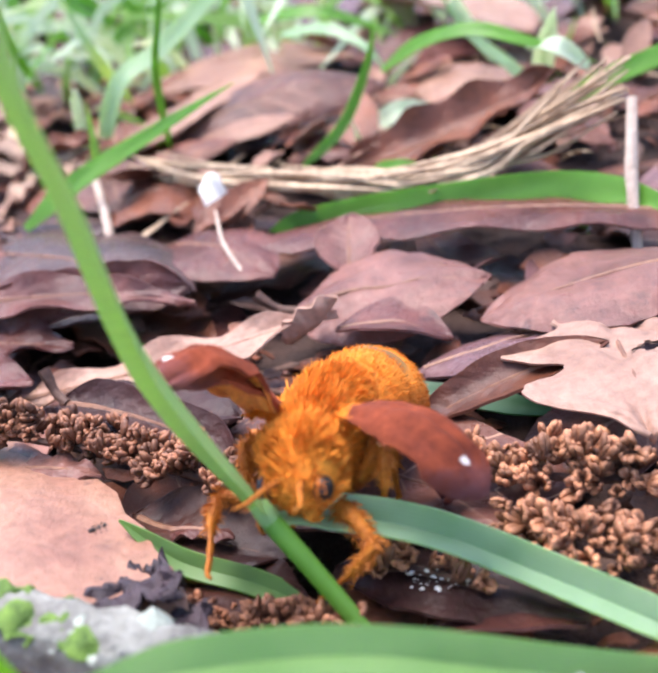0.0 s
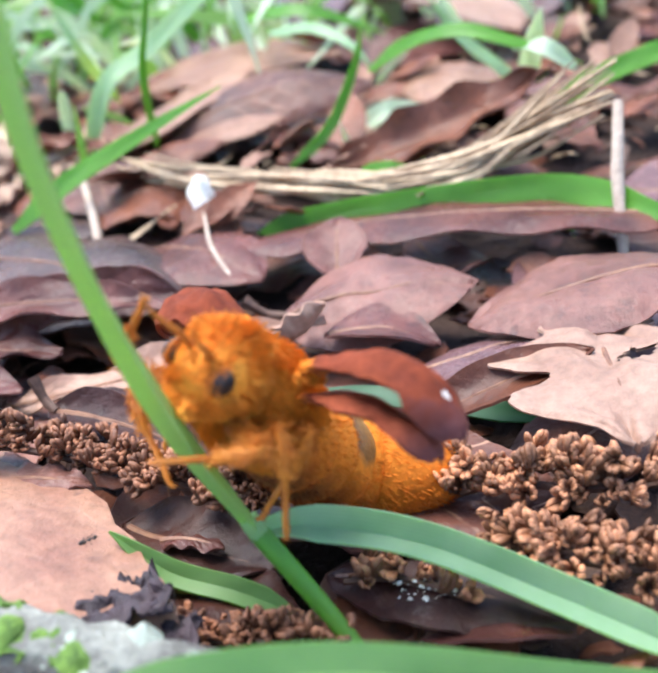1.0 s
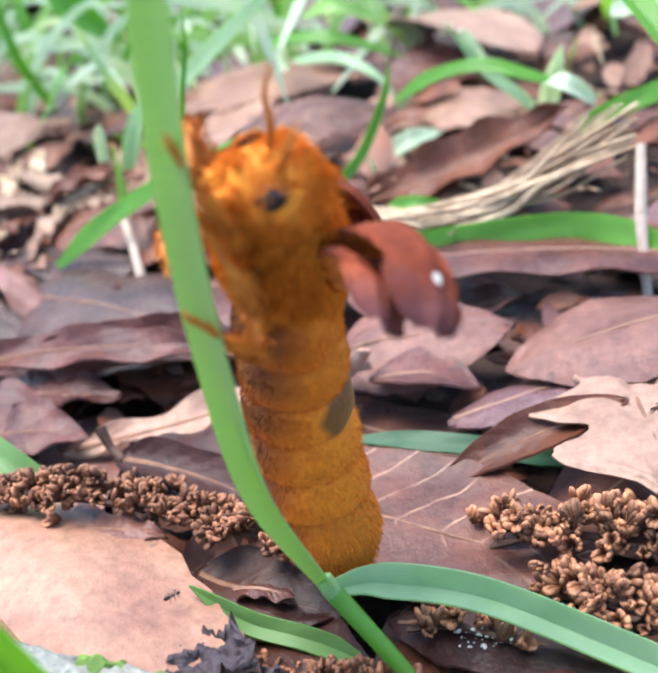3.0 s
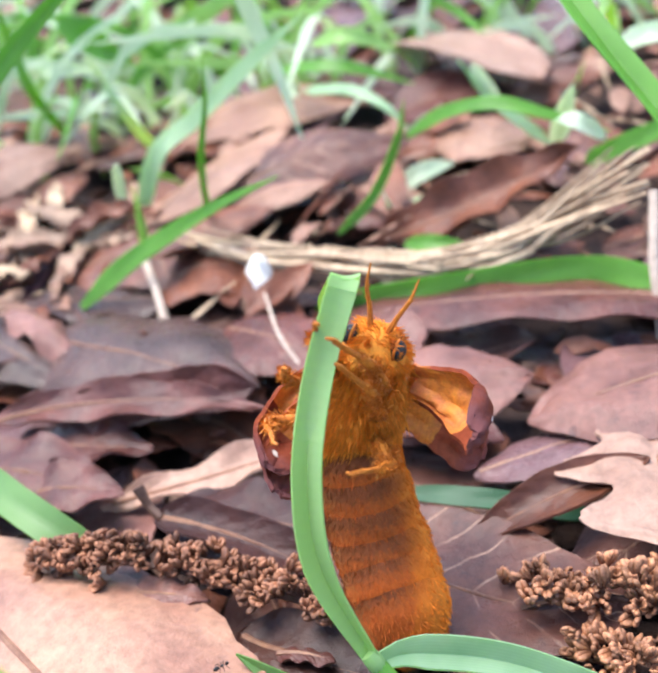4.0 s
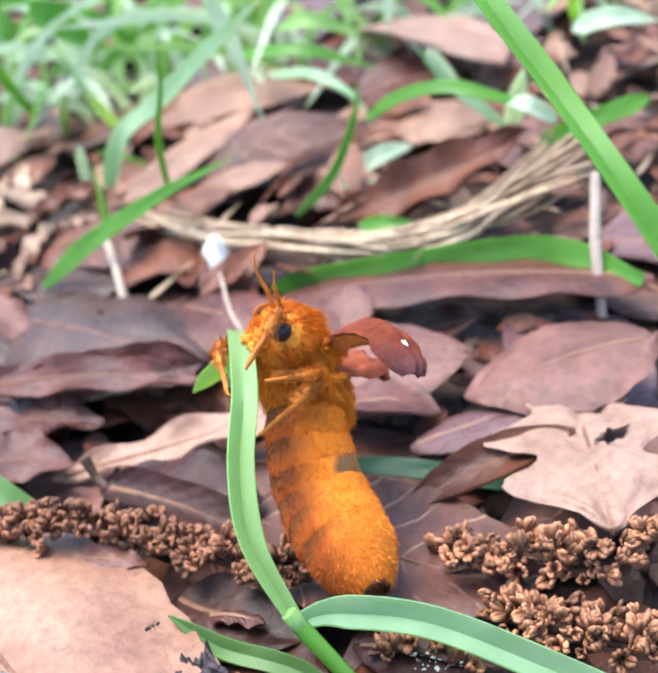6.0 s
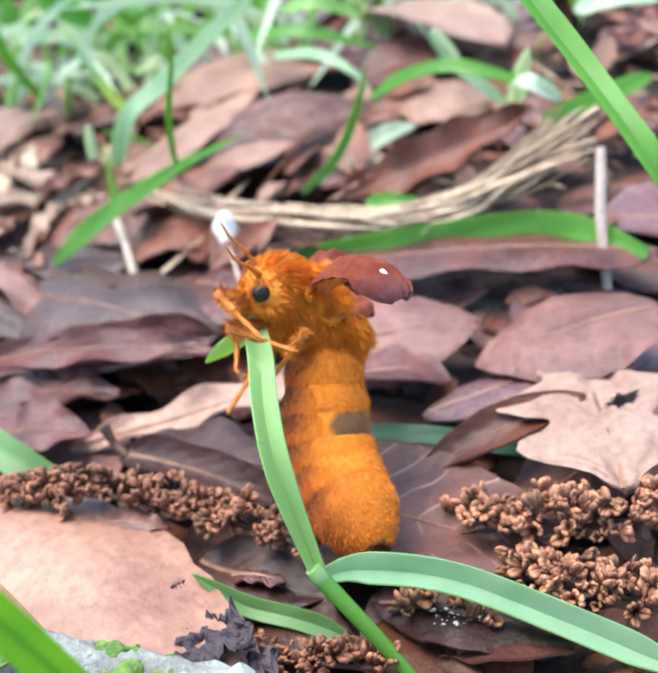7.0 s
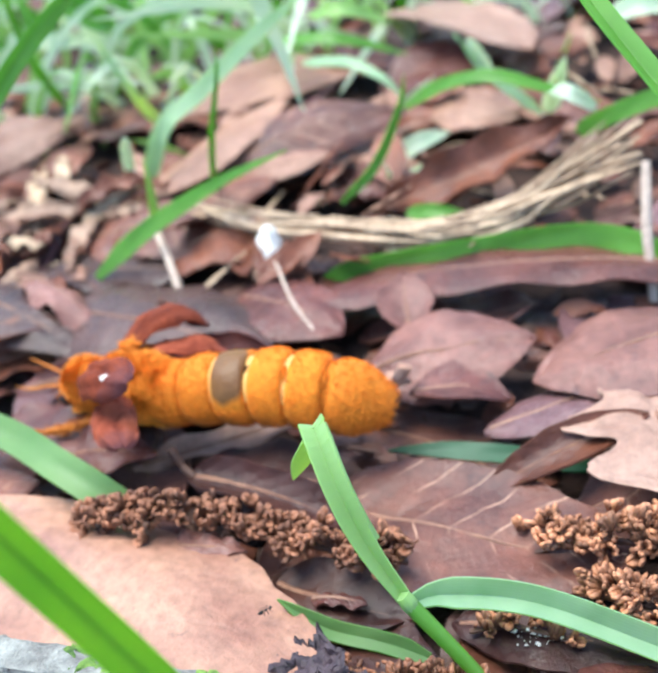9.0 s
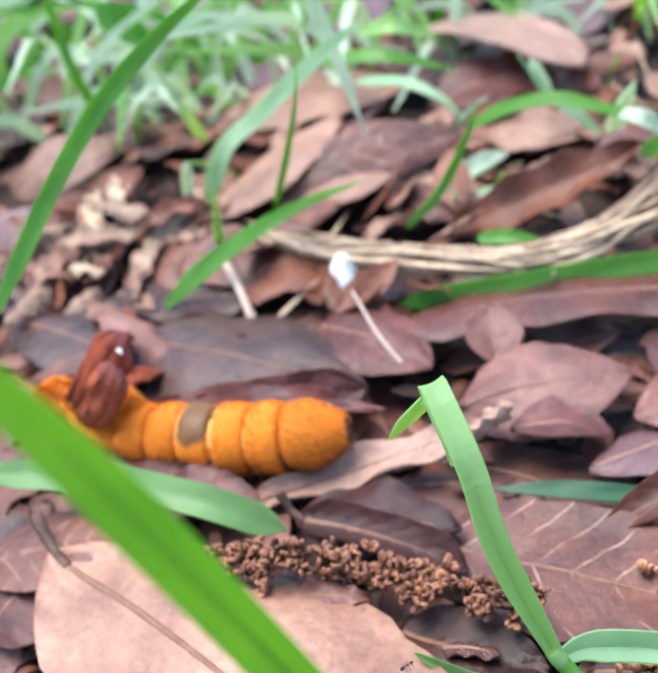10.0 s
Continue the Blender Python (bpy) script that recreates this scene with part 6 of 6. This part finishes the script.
bm = bmesh.new()
barrel(bm, -0.0028, 0.0022, [(0, 0.0022), (0.2, 0.0028), (0.5, 0.0027), (0.78, 0.0022), (0.93, 0.0014), (1.0, 0.0007)], 28, 0.98, 0.05, 5)
bm.normal_update()
furry(bm, 7000, 0.0010, 62, lean=(-1.0, 0, -0.5), width=0.00004, part_way=0.9, keep=lambda f: not (abs(f.calc_center_median().y) > 0.0013 and abs(f.calc_center_median().x - 0.0011) < 0.0009 and abs(f.calc_center_median().z - 0.0008) < 0.0010))
HEAD = part("head", bm, FUR, moth)
for side in (1, -1):
    bm = bmesh.new()
    bmesh.ops.create_uvsphere(bm, u_segments=20, v_segments=12, radius=0.00088)
    for v in bm.verts:
        v.co.y *= 0.8
        v.co += Vector((0.0011, side * 0.00198, 0.0008))
    part("eye", bm, EYE, HEAD, "black bead-like eye")
    bm = bmesh.new()
    barrel(bm, 0.0, 0.001, [(-0.0, 0.0008), (0.1, 0.00102), (0.25, 0.0010), (0.3, 0.0008)], 16)
    for v in bm.verts:
        v.co = Vector((0.0011 + v.co.z, side * (0.00170 + v.co.x), 0.0008 + v.co.y))
    bm.normal_update()
    furry(bm, 160, 0.0006, 68, lean=(0, side * 0.6, 0), width=0.00004)
    part("eye_ring", bm, FUR_RUST, HEAD, "rust-brown fur round the eye")
    bm = bmesh.new()
    tube(bm, [(0.0010, side * 0.0007, 0.0018), (0.0022, side * 0.0012, 0.0032), (0.0036, side * 0.0018, 0.0044), (0.0046, side * 0.0020, 0.0060)], [0.00026, 0.0002, 0.00015, 0.00006], 6)
    bm.normal_update()
    furry(bm, 90, 0.00022, 70, lean=(0.3, 0, 0.2), width=0.00003)
    part("antenna", bm, LEG, HEAD, "thin orange antenna")
    bm = bmesh.new()
    tube(bm, [(0.0014, side * 0.0006, -0.0010), (0.0024, side * 0.0007, -0.0014), (0.0028, side * 0.0006, -0.0017)], [0.0006, 0.0006, 0.0003], 8)
    bm.normal_update()
    furry(bm, 160, 0.0006, 71, part_way=0.6)
    part("palp", bm, FUR, HEAD)


def wing(name, length, width, bend, camber, seed, side, mats, label):
    """A wing that has not spread: a cupped, crumpled lobe that curls down. Its chord runs from the root along y."""
    nu, nv = 30, 17
    line, a, q = [], 0.0, Vector((0.0, 0.0))
    for i in range(nu):
        line.append((q.copy(), a))
        a = -bend * ((i + 1) / (nu - 1)) ** 1.5
        q = q + Vector((math.cos(a), math.sin(a))) * length / (nu - 1)
    tilt = math.atan2(line[-1][0].y, line[-1][0].x)
    co, si = math.cos(-tilt), math.sin(-tilt)
    grid = []
    for i, (q, a) in enumerate(line):
        u = i / (nu - 1)
        y, z = q.x * co - q.y * si, q.x * si + q.y * co
        ny, nz = -math.sin(a - tilt), math.cos(a - tilt)
        w = width / 2 * (0.5 + 0.5 * min(1.0, u * 2.2)) * (1 if u < 0.78 else max(0.2, math.sqrt(max(0.0, 1 - ((u - 0.78) / 0.225) ** 2))))
        row = []
        for j in range(nv):
            v = 2 * j / (nv - 1) - 1
            f = v * camber
            x = w * math.sin(f) / max(math.sin(min(camber, 1.57)), 0.3) * (1 + 0.10 * noise.noise(Vector((u * 7, 4 if v > 0 else 0, seed))))
            up = w * 0.9 * (math.cos(f) - 0.75) * min(1, 0.4 + u * 2)
            up += width * (0.13 * noise.noise(Vector((u * 3.5, v * 1.6, seed))) + 0.05 * noise.noise(Vector((u * 9, v * 5, seed + 3))) + 0.028 * math.sin(v * 11 + 3 * u + seed) * min(1, 3 * u))
            row.append(Vector((x - 0.12 * length * u * u, side * (y + ny * up), z + nz * up)))
        grid.append(row if side < 0 else row[::-1])
    bm = bmesh.new()
    sheet(bm, grid, 0.00036)
    bm.normal_update()
    lay = bm.loops.layers.uv.verify()
    ring = (nv - 1) * 2 + 2
    for i, f in enumerate(bm.faces):
        u = sum(c[lay].uv.x for c in f.loops) / len(f.loops)
        if u < 0.04:
            f.material_index = 1
        elif i < (nu - 1) * ring and i % ring < (nv - 1) * 2 and i % ring % 2 == 1 and u < 0.55:
            f.material_index = 2
    furry(bm, 700, 0.0005, seed + 30, lean=(0, side * 1.5, 0), width=0.00004, part_way=0.5, keep=lambda f: f.material_index == 1)
    return part(name, bm, mats, moth, label)


FORE = [WING_FORE, FUR, WING_UNDER]
HIND = [WING_HIND, FUR, WING_UNDER]
WINGS = [(wing("forewing", 0.0126, 0.0050, 1.75, 1.25, 3, 1, FORE, "crumpled rust-red wing with a white spot"), 1, 0),
         (wing("forewing", 0.0126, 0.0050, 1.75, 1.25, 8, -1, FORE, "crumpled rust-red wing with a white spot"), -1, 0),
         (wing("hindwing", 0.0106, 0.0048, 0.9, 0.9, 5, 1, HIND, "crumpled salmon-red wing"), 1, 1),
         (wing("hindwing", 0.0106, 0.0048, 0.9, 0.9, 6, -1, HIND, "crumpled salmon-red wing"), -1, 1)]

L1, L2 = 0.0044, 0.0072
LEGS = []
for k, name in enumerate(("fore", "mid", "hind")):
    for side in (1, -1):
        bm = bmesh.new()
        tube(bm, [(0, 0, 0), (L1 * 0.5, 0, 0.0001), (L1, 0, 0)], [0.0006, 0.0006, 0.0005, 0.0004], 8, rough=0.15)
        bm.normal_update()
        furry(bm, 420, 0.0008, 80 + k, lean=(0.8, 0, -0.3), width=0.00004, part_way=0.5)
        upper = part("femur", bm, LEG, moth, "furry orange upper leg")
        bm = bmesh.new()
        tube(bm, [(0, 0, 0), (L2 * 0.2, 0, 0.0002), (L2 * 0.42, 0, 0.00025)], [0.00042, 0.0005, 0.00034], 8, rough=0.2)
        bm.normal_update()
        furry(bm, 260, 0.0006, 90 + k, lean=(0.9, 0, 0), width=0.00004, part_way=0.5)
        lower = part("tibia", bm, LEG, moth, "furry orange lower leg")
        bm = bmesh.new()
        tube(bm, [(L2 * 0.40, 0, 0.00024), (L2 * 0.6, 0, 0.0001), (L2 * 0.8, 0, 0.0), (L2 * 0.95, 0, 0.0), (L2, 0, -0.0003)], [0.0003, 0.00022, 0.00024, 0.0002, 0.00022, 0.00012], 7, n=18, rough=0.25)
        bm.normal_update()
        furry(bm, 120, 0.0002, 95 + k, lean=(0.9, 0, 0), width=0.00003)
        part("tarsus", bm, LEG, lower, "thin jointed foot with a hooked end")
        LEGS.append((name, k, side, upper, lower))


def moth_state(t):
    """World poses of the moth's parts at t: waist, abdomen rings from the tail, thorax, head."""
    p = between(MOTH, t)
    gap = p[3] - p[4]
    p[3] = p[4] + gap.normalized() * min(gap.length, 0.0060)
    up, low = between(DORSAL, t).normalized(), between(TAIL_BACK, t).normalized()
    c = spline(p[:4], 156)
    seg = []
    for k in range(6):
        i, j = round(156 * (0.9 + k) / 6.9), round(156 * (1.9 + k) / 6.9)
        if k == 0:
            i, j = 6, 43
        x = (c[j] - c[i]).normalized()
        # the front of the ring's coat meets the rear of the next
        seg.append(frame_of(x, low.lerp(up, (k / 5) ** 2), c[j] - x * 0.0036))
    ahead = ((p[5] - p[4]).normalized() * 0.4 + (p[4] - p[3]).normalized() * 0.6).normalized()
    th = frame_of(ahead, up, p[4])
    d = p[5] - p[4]
    far = min(max(d.length, 0.0042), 0.0068)
    hd = frame_of(d.normalized() * 0.75 - up * 0.5, up, p[4] + d.normalized() * far)
    wd = frame_of(p[4] - p[3], up, p[3])
    return wd, seg, th, hd


# Where a foot rests in the thorax's space when it holds nothing: forward, sideways, up.
REST = [(0.0062, 0.0036, -0.0066), (0.0018, 0.0046, -0.0068), (-0.0034, 0.0046, -0.0064)]


def foot_at(name, k, side, t):
    """The foot's place in the world: where it holds on, or at rest under the body."""
    table = FEET[(name, side)]
    keys = sorted(MOTH)
    i = max(j for j in range(len(keys)) if keys[j] <= t + 1e-6)
    near = []
    for key in (keys[i], keys[min(i + 1, len(keys) - 1)]):
        if key in table:
            near.append(Vector(table[key]))
        else:
            th = moth_state(t)[2]
            near.append(th @ Vector((REST[k][0], side * REST[k][1], REST[k][2])))
    span = keys[min(i + 1, len(keys) - 1)] - keys[i]
    return near[0].lerp(near[1], (t - keys[i]) / span if span else 0)


def motions():
    body = {ob: [] for ob in (moth, THORAX, HEAD, *ABD, *(w[0] for w in WINGS), *(q for g in LEGS for q in g[3:]), *PIECES)}
    for t in TIMES:
        at, wide = blade_curve(t)
        for k, piece in enumerate(PIECES):
            s = BLADE_LEN * k / BLADE_N
            a, b = at(s), at(s + BLADE_LEN / BLADE_N)
            body[piece].append((t, frame_of(b - a, (b - a).cross(wide), a)))
        wd, seg, th, hd = moth_state(t)
        inv = wd.inverted()
        body[moth].append((t, wd))
        for ob, m in zip(ABD, seg):
            body[ob].append((t, inv @ m))
        body[THORAX].append((t, inv @ th))
        body[HEAD].append((t, inv @ hd))
        for ob, side, hind in WINGS:
            root = Vector((0.0010 - 0.0020 * hind, side * 0.0030, 0.0026 - 0.0012 * hind))
            d = between(FORE_LEFT if side > 0 else FORE_RIGHT, t).normalized()
            z = between(FORE_LEFT_UP if side > 0 else FORE_RIGHT_UP, t)
            if hind and side > 0:
                d = between(HIND_LEFT, t).normalized()
            elif hind:
                d = (d - 0.35 * th.col[0].xyz - 0.2 * th.col[2].xyz).normalized()
            y = side * d
            z = (z - y * z.dot(y)).normalized()
            m = Matrix((y.cross(z), y, z)).transposed().to_4x4()
            m.translation = th @ root
            body[ob].append((t, inv @ m))
        for name, k, side, upper, lower in LEGS:
            hip = th @ Vector((0.0030 - 0.0024 * k, side * 0.0022, -0.0030))
            goal = foot_at(name, k, side, t)
            goal.z = max(goal.z, 0.0015)
            v = goal - hip
            d = min(max(v.length, 0.0032), (L1 + L2) * 0.985)
            v.normalize()
            foot = hip + v * d
            x = (L1 * L1 - L2 * L2 + d * d) / (2 * d)
            h = math.sqrt(max(L1 * L1 - x * x, 1e-10))
            out = th.to_3x3() @ Vector((0.5 - 0.3 * k, side * 0.8, -0.1))
            out = (out - v * out.dot(v)).normalized()
            knee = hip + v * x + out * h
            body[upper].append((t, inv @ frame_of(knee - hip, out, hip)))
            body[lower].append((t, inv @ frame_of(foot - knee, out, knee)))
    for ob, rows in body.items():
        walk(ob, rows)
    hinge = Vector((-0.0440, 0.0200, 0.0090))
    reach = Vector((-0.0278, 0.0092, 0.0020)) - hinge
    axis = reach.cross(Vector((0.0037, 0.0035, 0.0019)))
    rows = []
    for t, degrees in ((0.0, 0), (8.9, 0), (9.1, 1.5), (9.4, 13.5), (9.6, 14.7), (10.0, 14.7)):
        rows.append((t, Matrix.Translation(hinge) @ Matrix.Rotation(radians(degrees), 4, axis) @ Matrix.Translation(-hinge)))
    walk(TRODDEN, rows)


motions()
